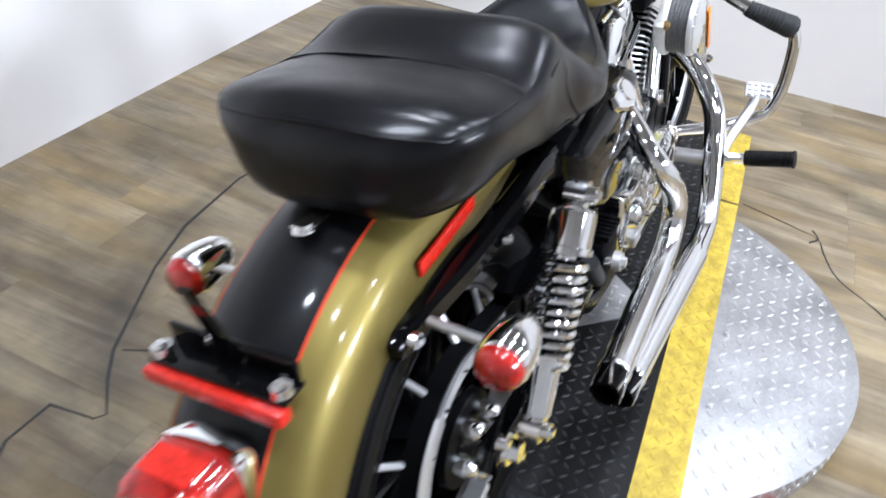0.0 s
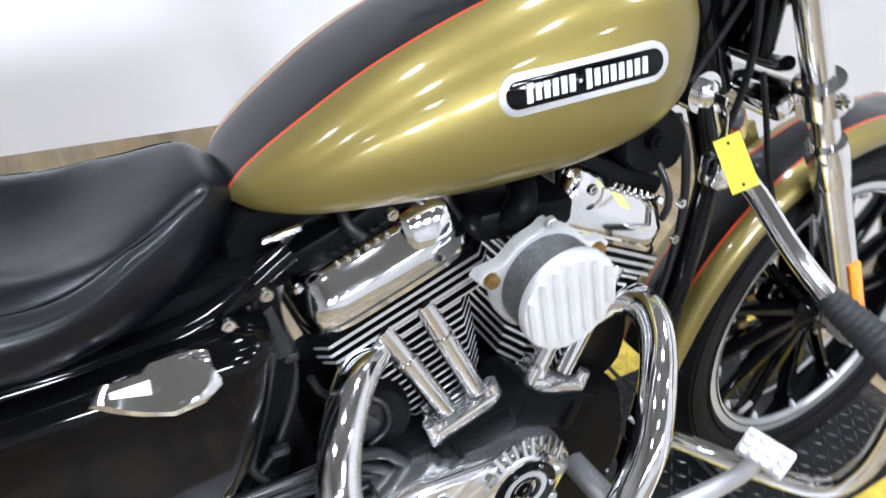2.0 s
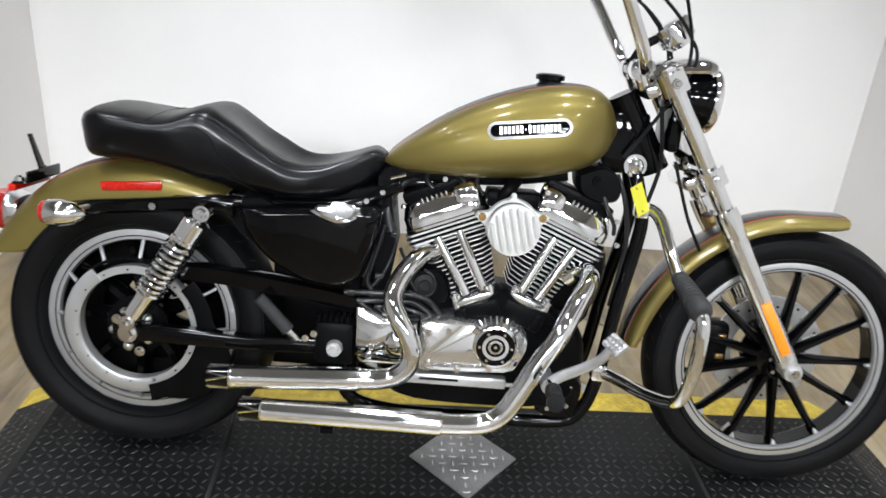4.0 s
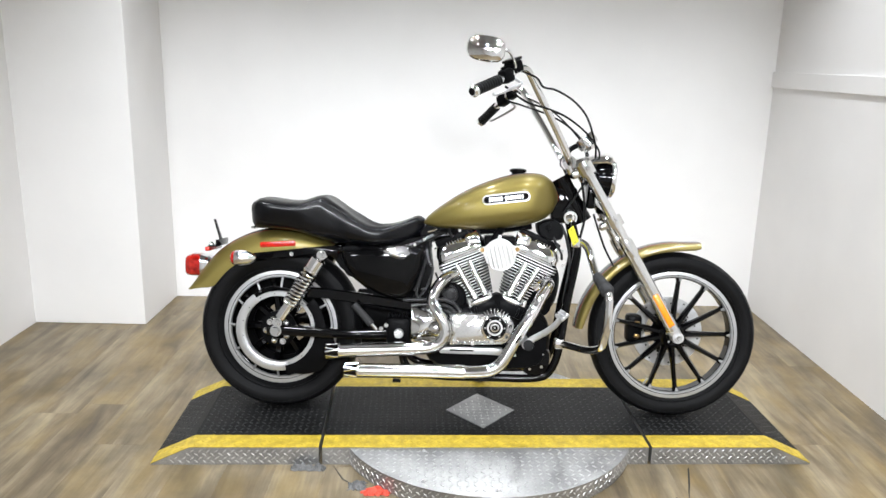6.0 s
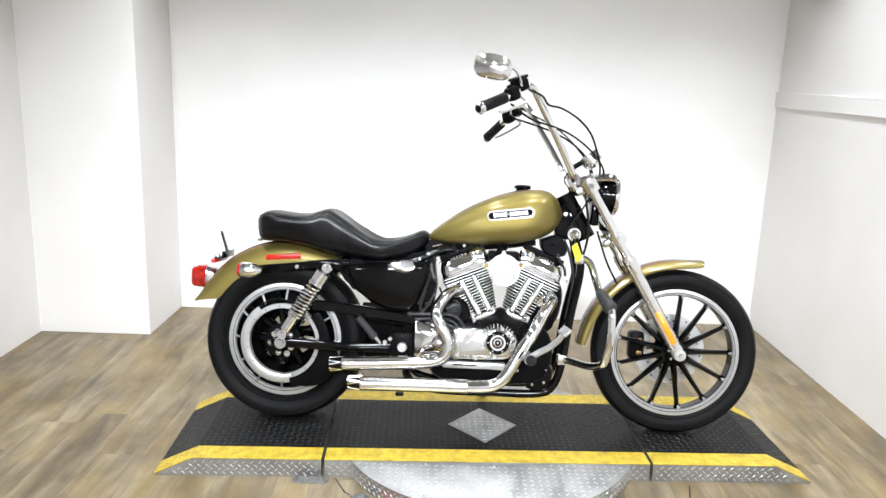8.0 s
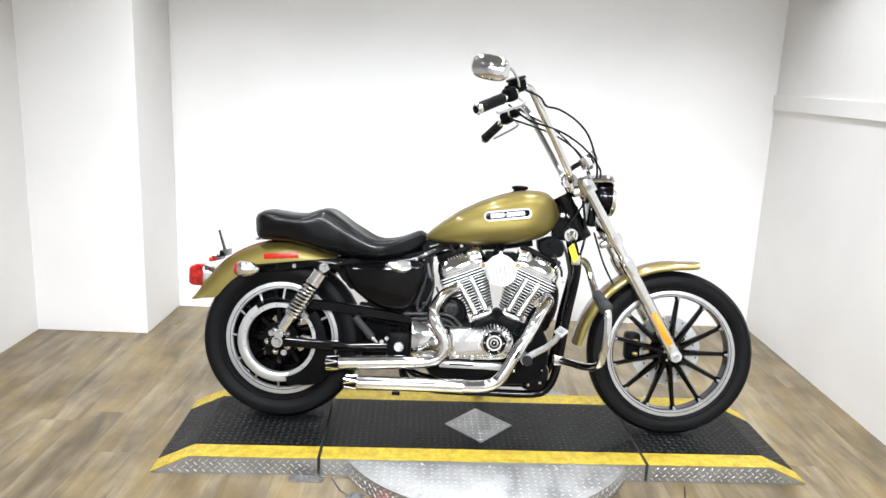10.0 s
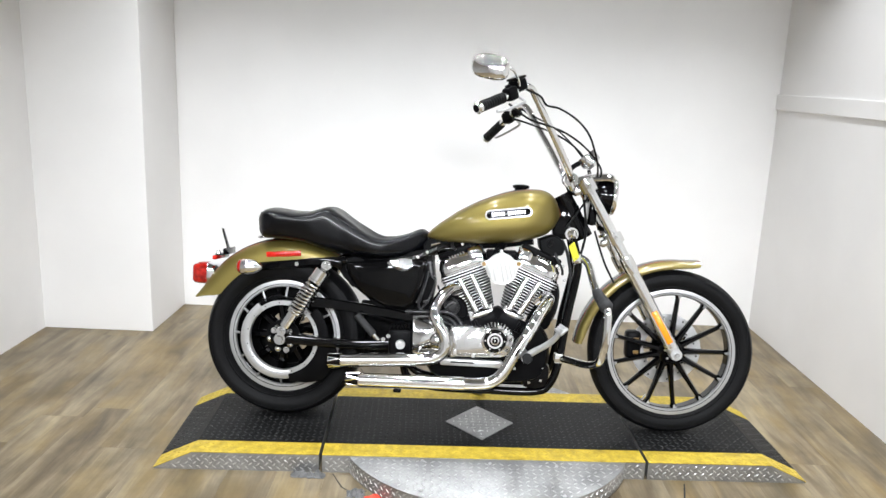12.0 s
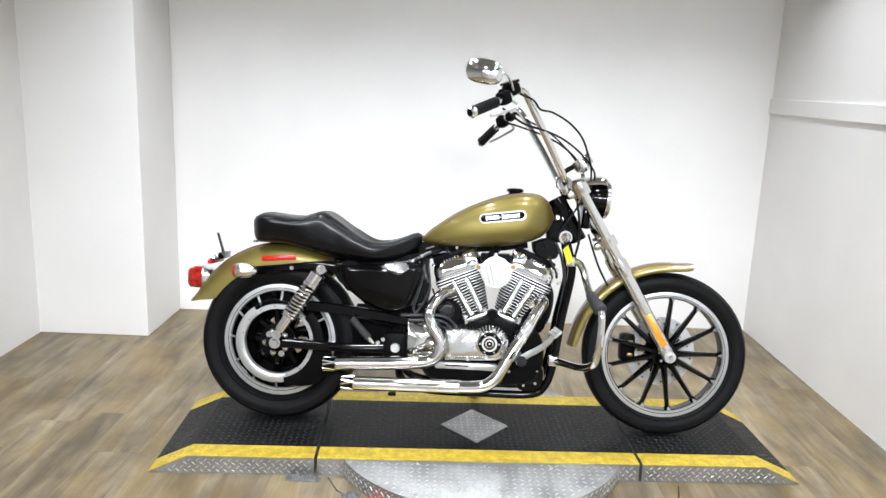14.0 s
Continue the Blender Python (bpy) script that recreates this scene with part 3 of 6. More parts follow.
for v in seat.data.vertices:
    # soft wrinkles in the stretched vinyl
    v.co.z += 0.0022 * noise.noise(v.co * 12) + 0.0010 * noise.noise(v.co * 30)
    v.co.y += 0.0026 * noise.noise(Vector((v.co.x * 16 + 3, v.co.y * 8 + 1, v.co.z * 13 + v.co.x * 9)))


def fender(name, centre, crown, half, a0, a1, skirt, mat, n=48, flare=None):
    """A fender: an arched shell round a wheel. skirt: knots of (degrees, inner radius)."""
    bm = bmesh.new()
    outer, inner = [], []
    for k in range(n + 1):
        a = a0 + (a1 - a0) * k / n
        r_in = knots(skirt, a)
        R = crown + (flare(a) if flare else 0)
        r_in = min(r_in, R - 0.004)
        prof = []
        for s in (-1, 1):
            d = R - r_in
            pts = [(r_in, half), (R - 0.78 * d, half), (R - 0.58 * d, half * 0.985), (R - 0.40 * d, half * 0.94), (R - 0.245 * d, half * 0.84), (R - 0.125 * d, half * 0.66), (R - 0.05 * d, half * 0.44), (R - 0.012 * d, half * 0.22), (R, 0)]
            pts = pts if s < 0 else pts[-2::-1]
            prof += [(r, s * y) for r, y in pts]
        ca, sa = math.cos(radians(a)), math.sin(radians(a))
        outer.append([bm.verts.new(centre + Vector((r * ca, y, r * sa))) for r, y in prof])
        inner.append([bm.verts.new(centre + Vector(((r - 0.003) * ca, y * 0.965, (r - 0.003) * sa))) for r, y in prof])
    rings = [o + i[::-1] for o, i in zip(outer, inner)]
    skin(bm, rings)
    return part(name, bm, mat, bike)


rear_fender = fender("rear_fender", RW, 0.392, 0.098, 58, 158, [(58, 0.375), (66, 0.33), (80, 0.30), (110, 0.285), (138, 0.288), (150, 0.312), (155, 0.355), (158, 0.382)], fender_paint)
tagged(rear_fender, "gold rear fender with a black centre and red pinstripes")
front_fender = fender("front_fender", FW, 0.368, 0.062, 76, 177, [(76, 0.358), (80, 0.346), (95, 0.335), (150, 0.341), (170, 0.352), (177, 0.362)], front_fender_paint, 48, lambda a: 0.012 * max(0, (88 - a) / 12) ** 1.5 + 0.020 * max(0, (a - 125) / 52) ** 1.3)
tagged(front_fender, "narrow gold front fender with a dark centre")


# wheels
def tyre_profile(r, half, bead):
    return [(-half * 0.62, bead), (-half * 0.80, bead + 0.012), (-half * 0.97, bead + (r - bead) * 0.42), (-half, bead + (r - bead) * 0.58), (-half * 0.93, bead + (r - bead) * 0.78), (-half * 0.72, r - 0.012), (-half * 0.4, r - 0.003), (0, r),
            (half * 0.4, r - 0.003), (half * 0.72, r - 0.012), (half * 0.93, bead + (r - bead) * 0.78), (half, bead + (r - bead) * 0.58), (half * 0.97, bead + (r - bead) * 0.42), (half * 0.80, bead + 0.012), (half * 0.62, bead)]


def tyre(parent, centre, r, half, bead):
    bm = bmesh.new()
    lathe(bm, tyre_profile(r, half, bead), centre, "Y", 96, loop=True)
    ob = part("tyre", bm, rubber, parent, "black worn road tyre")
    # raised rings on the sidewalls and a groove each side of the tread's middle
    for s in (-1, 1):
        for rr, yy, w in ((bead + 0.016, half * 0.86, 0.0016), (bead + (r - bead) * 0.72, half * 0.965, 0.0012)):
            bm = bmesh.new()
            lathe(bm, [(s * yy - w, rr - w), (s * yy - w, rr + w), (s * yy + s * 2 * w, rr), (s * yy + w, rr - w)], centre, "Y", 96, loop=True)
            part("sidewall_ring", bm, rubber, ob)
    for s in (-1, 1):
        for k in range(36):
            a = 2 * math.pi * k / 36 + (0.09 if s > 0 else 0)
            bm = bmesh.new()
            pts = []
            for u, da in ((0.18, 0.0), (0.45, 0.03), (0.70, 0.07), (0.84, 0.085)):
                rr = r - 0.003 * (u / 0.4) if u < 0.4 else r - 0.003 - 0.009 * (u - 0.4) / 0.32
                if u > 0.8:
                    rr = r - 0.021
                rr -= 0.0011
                pts.append(centre + Vector((rr * math.cos(a + da), s * half * u * 0.99, rr * math.sin(a + da))))
            tube(bm, pts, 0.0015, 4, 2, True)
            part("tread_groove", bm, dark_joint, ob)
    return ob


def rim(name, centre, ro, half, ri, label):
    """A cast rim with a machined lip on both sides."""
    bm = bmesh.new()
    lathe(bm, [(-half + 0.01, ro + 0.004), (-half - 0.001, ro + 0.001), (-half - 0.003, ro - 0.003), (-half - 0.001, ri + 0.003), (-half + 0.006, ri), (half - 0.006, ri), (half + 0.001, ri + 0.003), (half + 0.003, ro - 0.003), (half + 0.001, ro + 0.001), (half - 0.01, ro + 0.004)], centre, "Y", 96, loop=True)
    ob = part(name, bm, machined, bike, label)
    for s in (-1, 1):
        bm = bmesh.new()
        mid = ri + (ro - ri) * 0.30
        y = s * (half + 0.0022)
        lathe(bm, [(y - 0.001, mid - 0.0012), (y + s * 0.0012, mid - 0.0012), (y + s * 0.0012, mid + 0.0012), (y - 0.001, mid + 0.0012)], centre, "Y", 72, loop=True)
        part("rim_groove", bm, satin_black, ob)
    bm = bmesh.new()
    lathe(bm, [(-half + 0.008, ri - 0.0006), (half - 0.008, ri - 0.0006), (half - 0.009, ri - 0.003), (-half + 0.009, ri - 0.003)], centre, "Y", 72, loop=True)
    part("rim_barrel", bm, gloss_black, ob, "black painted rim barrel")
    return ob


front_wheel = rim("front_wheel", FW, 0.257, 0.033, 0.229, "nineteen-inch black spoked wheel with a machined rim")
tyre(front_wheel, FW, 0.327, 0.052, 0.247)
rear_wheel = rim("rear_wheel", RW, 0.235, 0.047, 0.197, "sixteen-inch slotted wheel with a machined rim")
tyre(rear_wheel, RW, 0.320, 0.086, 0.225)


def spoke(parent, centre, ang, r0, r1, w0, w1, d):
    bm = bmesh.new()
    q = Matrix.Translation(centre) @ Matrix.Rotation(-radians(ang), 4, "Y")
    rows = []
    for r, w, dd in ((r0, w0, d), (r0 + (r1 - r0) * 0.5, (w0 + w1) * 0.45, d * 0.75), (r1 - 0.02, w1, d * 0.6), (r1, w1 * 1.7, d * 0.7)):
        rows.append([bm.verts.new(q @ Vector(p)) for p in ((r, -dd, -w * 0.45), (r, -dd, w * 0.45), (r, -dd * 0.3, w), (r, dd * 0.3, w), (r, dd, w * 0.45), (r, dd, -w * 0.45), (r, dd * 0.3, -w), (r, -dd * 0.3, -w))])
    skin(bm, rows)
    return part("spoke", bm, gloss_black, parent)


for k in range(13):
    spoke(front_wheel, FW, 90 + k * 360 / 13 - 6, 0.035, 0.232, 0.0145, 0.0085, 0.022)
# wheel details
def disc_ring(name, centre, y0, y1, ro, ri, mat, parent, label="", seg=72):
    bm = bmesh.new()
    lathe(bm, [(y0, ri), (y0, ro), (y1, ro), (y1, ri)], centre, "Y", seg, loop=True)
    return part(name, bm, mat, parent, label)


def hub(parent, centre, prof, mat):
    bm = bmesh.new()
    lathe(bm, prof, centre, "Y", 40)
    return part("hub", bm, mat, parent)


hub(front_wheel, FW, [(-0.045, 0.0), (-0.045, 0.026), (-0.03, 0.032), (-0.02, 0.05), (0.02, 0.05), (0.04, 0.04), (0.045, 0.0)], gloss_black)
front_disc = disc_ring("brake_disc", FW, 0.052, 0.057, 0.141, 0.088, fin_edge, front_wheel, "perforated steel brake disc")
disc_ring("disc_carrier", FW, 0.046, 0.052, 0.066, 0.035, gloss_black, front_wheel)
for k in range(5):
    a = 2 * math.pi * k / 5 + 0.6
    bm = bmesh.new()
    rod(bm, FW + Vector((0.06 * math.cos(a), 0.049, 0.06 * math.sin(a))), FW + Vector((0.092 * math.cos(a), 0.051, 0.092 * math.sin(a))), 0.009, 0.007, 8)
    part("carrier_arm", bm, gloss_black, front_wheel)
for k in range(30):
    a = 2 * math.pi * k / 30
    rr = (0.100, 0.114, 0.128)[k % 3]
    bm = bmesh.new()
    q = FW + Vector((rr * math.cos(a), 0.0515, rr * math.sin(a)))
    rod(bm, q, q + Vector((0, 0.006, 0)), 0.0038, 0.0038, 8)
    part("disc_hole", bm, satin_black, front_disc)
for k in range(13):
    a = radians(90 + k * 360 / 13 - 6)
    bm = bmesh.new()
    p = FW + Vector((0.228 * math.cos(a), -0.026, 0.228 * math.sin(a)))
    rod(bm, p, FW + Vector((0.216 * math.cos(a), -0.020, 0.216 * math.sin(a))), 0.008, 0.003, 8)
    part("spoke_tip", bm, machined, front_wheel)
for k in range(5):
    a = 2 * math.pi * k / 5 + 0.3
    bolt(front_wheel, FW + Vector((0.028 * math.cos(a), -0.044, 0.028 * math.sin(a))), 0.005)
bm = bmesh.new()
tube(bm, [FW + Vector((-0.10, -0.01, -0.205)), FW + Vector((-0.092, -0.014, -0.19)), FW + Vector((-0.085, -0.016, -0.18))], 0.004, 8)
part("valve", bm, satin, front_wheel)
bm = bmesh.new()
box(bm, FW + Vector((-0.135, 0.055, 0.01)), (0.06, 0.07, 0.115), 0.015)
caliper = part("brake_caliper", bm, satin_black, bike, "black front brake caliper")
for dz in (-0.026, 0.026):
    bm = bmesh.new()
    box(bm, FW + Vector((-0.128, 0.018, 0.01 + dz)), (0.022, 0.010, 0.014), 0.004)
    part("caliper_pad", bm, bronze, caliper, "bronze-coloured brake pad backing")

for k in range(9):
    spoke(rear_wheel, RW, 90 + k * 40 + 12, 0.04, 0.198, 0.021, 0.015, 0.030)
hub(rear_wheel, RW, [(-0.09, 0.0), (-0.09, 0.03), (-0.075, 0.045), (-0.03, 0.055), (0.03, 0.055), (0.07, 0.04), (0.08, 0.0)], gloss_black)
pulley = disc_ring("drive_pulley", RW, -0.094, -0.070, 0.148, 0.130, machined, rear_wheel, "silver drive pulley ring")
bm = bmesh.new()
rows = []
for k in range(49):
    a = radians(126 + 160 * k / 48)
    rows.append([bm.verts.new(RW + Vector((r * math.cos(a), y, r * math.sin(a)))) for r, y in ((0.131, -0.090), (0.131, -0.0955), (0.133, -0.0970), (0.163, -0.0970), (0.165, -0.0955), (0.165, -0.090))])
skin(bm, rows)
part("pulley_flange", bm, machined, pulley, "bright wide flange of the drive pulley")
disc_ring("pulley_web", RW, -0.086, -0.074, 0.070, 0.040, satin_black, rear_wheel)
for k in range(15):
    a = 2 * math.pi * k / 15
    bm = bmesh.new()
    q = RW + Vector((0.139 * math.cos(a), -0.0935, 0.139 * math.sin(a)))
    rod(bm, q, q + Vector((0, -0.0042, 0)), 0.0022, 0.0022, 8)
    part("pulley_hole", bm, satin_black, rear_wheel)
# added ring; its black stands in for the dark inside of the rim
disc_ring("gap_ring", RW, 0.022, 0.032, 0.200, 0.128, satin_black, rear_wheel, "black ring added to hide the bright gap behind the spokes")
# a steel disc, coloured black to carry the shade on this face
disc_ring("rear_brake_disc", RW, 0.066, 0.071, 0.146, 0.090, satin_black, rear_wheel, "rear brake disc, coloured black for its shaded face")
for k in range(5):
    a = radians(112 + 72 * k)
    bm = bmesh.new()
    lathe(bm, [(-0.120, 0.0), (-0.119, 0.006), (-0.115, 0.0115), (-0.108, 0.0135), (-0.086, 0.0135), (-0.085, 0.0)], RW + Vector((0.043 * math.cos(a), 0, 0.043 * math.sin(a))), "Y", 20)
    part("hub_bolt", bm, chrome, rear_wheel, "chrome domed hub bolt")
for k in range(12):
    a = radians(28 + 30 * k)
    bm = bmesh.new()
    rod(bm, RW + Vector((0.160 * math.cos(a), -0.074, 0.160 * math.sin(a))), RW + Vector((0.200 * math.cos(a), -0.052, 0.200 * math.sin(a))), 0.0046, 0.0046, 8)
    part("rim_lug", bm, machined, rear_wheel)

# tank details
bm = bmesh.new()
lathe(bm, [(0.0, 0.030), (0.006, 0.031), (0.008, 0.026), (0.014, 0.026), (0.016, 0.034), (0.026, 0.034), (0.030, 0.026), (0.031, 0.0)], (0.925, 0.035, 0.940), "Z", 36)
part("filler_cap", bm, gloss_black, tank, "black twist-off filler cap")


def badge_plate(name, grow, lift, mat, parent, label=""):
    """A rounded-end plate lying against the tank's side."""
    a, b = Vector((0.781, -0.1270, 0.8415)), Vector((0.962, -0.1405, 0.8655))
    ex = (b - a).normalized()
    out = Vector((0.05, -0.985, 0.16)); out = (out - ex * out.dot(ex)).normalized()
    ez = ex.cross(out) * -1
    c = (a + b) / 2
    hl, hh = (b - a).length / 2 - 0.02 + grow * 0.0, 0.0195 + grow
    ring = []
    for k in range(40):
        t = 2 * math.pi * k / 40
        u = (hl if math.cos(t) >= 0 else -hl) + hh * math.cos(t)
        ring.append((u, hh * math.sin(t)))
    bm = bmesh.new()
    rows = []
    for d, s in ((-0.010, 1.0), (lift - 0.001, 1.0), (lift, 0.97)):
        rows.append([bm.verts.new(c + ex * u * s + ez * v * s + out * (d - 0.05 * u * u)) for u, v in ring])
    skin(bm, rows)
    ob = part(name, bm, mat, parent, label)
    return ob, c, ex, ez, out


badge, bc, bx, bz, bo = badge_plate("badge", 0.0, 0.006, machined, tank, "chrome oval badge with a black field")
badge_plate("badge_field", -0.0062, 0.0068, gloss_black, badge)
badge_silver = material("badge_silver", (0.52, 0.52, 0.53), 0.35, 0.6, 0.03)
for k in range(15):
    # plain upright bars stand for the lettering, with a dot between the two words
    u = -0.0615 + k * 0.0088
    dot = k == 6
    wide, hgt = (0.0014, 0.003) if dot else (0.0030, 0.0180 if k in (0, 7) else 0.0155)
    p = bc + bx * u + bo * (0.0078 - 0.05 * u * u)
    bm = bmesh.new()
    rows = [[bm.verts.new(p + bx * x + bz * z + bo * d) for x, z in ((-wide, -hgt / 2), (wide, -hgt / 2), (wide, hgt / 2), (-wide, hgt / 2))] for d in (-0.001, 0.0007)]
    skin(bm, rows)
    part("badge_bar", bm, badge_silver, badge, "", False)
bm = bmesh.new()
tube(bm, [(0.62, -0.030, 0.725), (0.80, -0.035, 0.722), (0.98, -0.03, 0.745)], 0.012, 8)
part("tank_seam", bm, satin_black, tank)

# seat stitching and side panel seam
def seat_line(f, n=40):
    return [seat_point(x, radians(a)) for x, a in (f(k / n) for k in range(n + 1))]


for side in (1, -1):
    # curved seam on the rider's flank
    bm = bmesh.new()
    pts = seat_line(lambda t: (0.120 + 0.175 * math.sin(math.pi / 2 * t), 90 + side * (84 + 62 * (1 - math.cos(math.pi / 2 * t)))))
    tube(bm, pts, 0.0013, 6, 1, True, False)
    part("flank_seam", bm, leather, seat)
    bm = bmesh.new()
    pts = seat_line(lambda t: (-0.083 + 0.615 * t, 180 - 22 - 18 * t) if side > 0 else (-0.083 + 0.615 * t, 22 + 18 * t))
    tube(bm, pts, 0.0016, 6, 1, True, False)
    part("piping", bm, leather, seat)
bm = bmesh.new()
tube(bm, seat_line(lambda t: (0.052 + 0.010 * math.sin(t * math.pi), 26 + 128 * t)), 0.0018, 6, 1, True, False)
part("stitching", bm, leather, seat)
bm = bmesh.new()
tube(bm, seat_line(lambda t: (-0.105 + 0.022 * (2 * t - 1) ** 2, 22 + 136 * t)), 0.002, 6, 1, True, False)
part("stitching", bm, leather, seat)
for side in (1, -1):
    bm = bmesh.new()
    tube(bm, seat_line(lambda t: (0.13 + 0.20 * t, (-72 + 50 * math.sin(math.pi * t)) if side < 0 else (-108 - 50 * math.sin(math.pi * t)))), 0.0018, 6, 1, True, False)
    part("stitching", bm, leather, seat)
for k in range(4):
    bm = bmesh.new()
    tube(bm, seat_line(lambda t: (0.275 + 0.014 * k + 0.010 * t, -62 + 8 * t)), 0.0016, 6, 1, True, False)
    part("embossed_bar", bm, leather, seat)
bm = bmesh.new()
box(bm, (-0.112, 0.0, 0.710), (0.040, 0.026, 0.003), 0.001, segments=1)
rod(bm, (-0.126, 0, 0.706), (-0.126, 0, 0.715), 0.0125, 0.010, 16)
seat_tab = part("seat_tab", bm, chrome, bike, "chrome seat mounting tab and screw")

# fender furniture
for side in (-1, 1):
    bm = bmesh.new()
    box(bm, (0, 0, 0), (0.138, 0.006, 0.021), 0.004, pose(-0.005, side * 0.1005, 0.653, 0, -4.5, 0))
    part("reflector", bm, red_reflector, rear_fender, "red side reflector")
    bm = bmesh.new()
    rows = []
    for x, z, h in ((0.235, 0.628, 0.022), (0.20, 0.636, 0.018), (0.12, 0.629, 0.016), (0.0, 0.613, 0.016), (-0.09, 0.601, 0.016), (-0.135, 0.595, 0.014), (-0.148, 0.593, 0.007)):
        # the fender sits to the left, so the strut draws in towards it at the tail
        inset = 0.027 * min(1.0, max(0.0, (0.06 - x) / 0.17)) if side < 0 else 0.0
        rows.append([bm.verts.new((x, side * (y - inset), z + dz * h)) for y, dz in ((0.101, -1), (0.116, -1), (0.122, -0.6), (0.122, 0.6), (0.116, 1), (0.101, 1))])
    skin(bm, rows)
    strut = part("fender_strut", bm, gloss_black, bike, "gloss black fender strut")
    bolt(strut, (0.059, side * 0.121, 0.620), 0.0085, (0, side, 0))
    bolt(strut, (-0.127, -0.094 if side < 0 else 0.119, 0.600), 0.010, (0, side, 0))
    # turn signal
    c = Vector((-0.108, side * 0.19, 0.607))
    bm = bmesh.new()
    lathe(bm, [(-0.028, 0.026), (-0.024, 0.029), (0.0, 0.029), (0.025, 0.024), (0.045, 0.012), (0.052, 0.0)], c, "X", 28)
    sig = part("turn_signal", bm, chrome, bike, "chrome bullet turn signal")
    bm = bmesh.new()
    lathe(bm, [(-0.0285, 0.026), (-0.036, 0.025), (-0.043, 0.018), (-0.045, 0.0)], c, "X", 28)
    part("lens", bm, red_lens, sig, "red lens")
    bm = bmesh.new()
    tube(bm, [c + Vector((0, -side * 0.02, 0)), c + Vector((0.005, -side * 0.05, -0.002)), c + Vector((0.012, -side * 0.098, -0.004))], 0.0055, 10)
    part("stem", bm, satin, sig)
    sig.location.y += 0.010 if side > 0 else -0.006
# tail light
bm = bmesh.new()
secs = [oval(x, h, lo, hi, 3.5, 3.5, 32) for x, h, lo, hi in ((-0.300, 0.046, 0.515, 0.590), (-0.320, 0.052, 0.509, 0.598), (-0.328, 0.052, 0.508, 0.600))]
skin(bm, [[bm.verts.new(p) for p in s] for s in secs])
tail_light = part("tail_light", bm, chrome, bike, "red tail light in a chrome housing")
bm = bmesh.new()
secs = [oval(x, h, lo, hi, 3.8, 3.8, 32) for x, h, lo, hi in ((-0.326, 0.049, 0.510, 0.596), (-0.362, 0.048, 0.510, 0.596), (-0.382, 0.045, 0.512, 0.594), (-0.389, 0.038, 0.518, 0.588))]
skin(bm, [[bm.verts.new(p) for p in s] for s in secs])
part("lens", bm, red_lens, tail_light, "ribbed red lens")
for z in (0.525, 0.553, 0.581):
    bm = bmesh.new()
    box(bm, (-0.389, 0, z), (0.004, 0.07, 0.003), 0.001, segments=1)
    part("lens_rib", bm, red_lens, tail_light)
bm = bmesh.new()
box(bm, (-0.353, 0, 0.5965), (0.034, 0.058, 0.002), 0.0008, segments=1)
part("reflex_panel", bm, red_reflector, tail_light, "lighter reflex panel in the lens")
# folded plate bracket
bm = bmesh.new()
box(bm, (-0.270, 0.0, 0.636), (0.034, 0.160, 0.006), 0.0025)
box(bm, (-0.254, 0.0, 0.648), (0.006, 0.150, 0.026), 0.0025)
bracket = part("plate_bracket", bm, gloss_black, bike, "black folded plate bracket with a red reflector bar")
for y, lean in ((0.004, 0.0),):
    bm = bmesh.new()
    rows = []
    for x, z, w in ((-0.258, 0.640, 0.011), (-0.262, 0.668, 0.010), (-0.274, 0.705, 0.008), (-0.284 - lean, 0.738, 0.006)):
        rows.append([bm.verts.new((x + dx, y + dy * w, z)) for dx, dy in ((-0.003, -1), (0.003, -1), (0.003, 1), (-0.003, 1))])
    skin(bm, rows)
    part("bracket_arm", bm, gloss_black, bracket, "", False)
bm = bmesh.new()
box(bm, (-0.288, 0.0, 0.624), (0.018, 0.163, 0.017), 0.004)
part("reflector_bar", bm, red_reflector, bracket, "red reflector bar")
for y in (-0.070, 0.070):
    bolt(bracket, (-0.275, y, 0.639), 0.011, (0, 0, 1))
bolt(bracket, (-0.258, 0.018, 0.66), 0.006, (-1, 0, 0))

# the fender and what it carries sit a little to the left of the wheel's middle
for ob in (rear_fender, tail_light, bracket, seat_tab):
    ob.location.y += 0.022
seat.location.y += 0.006


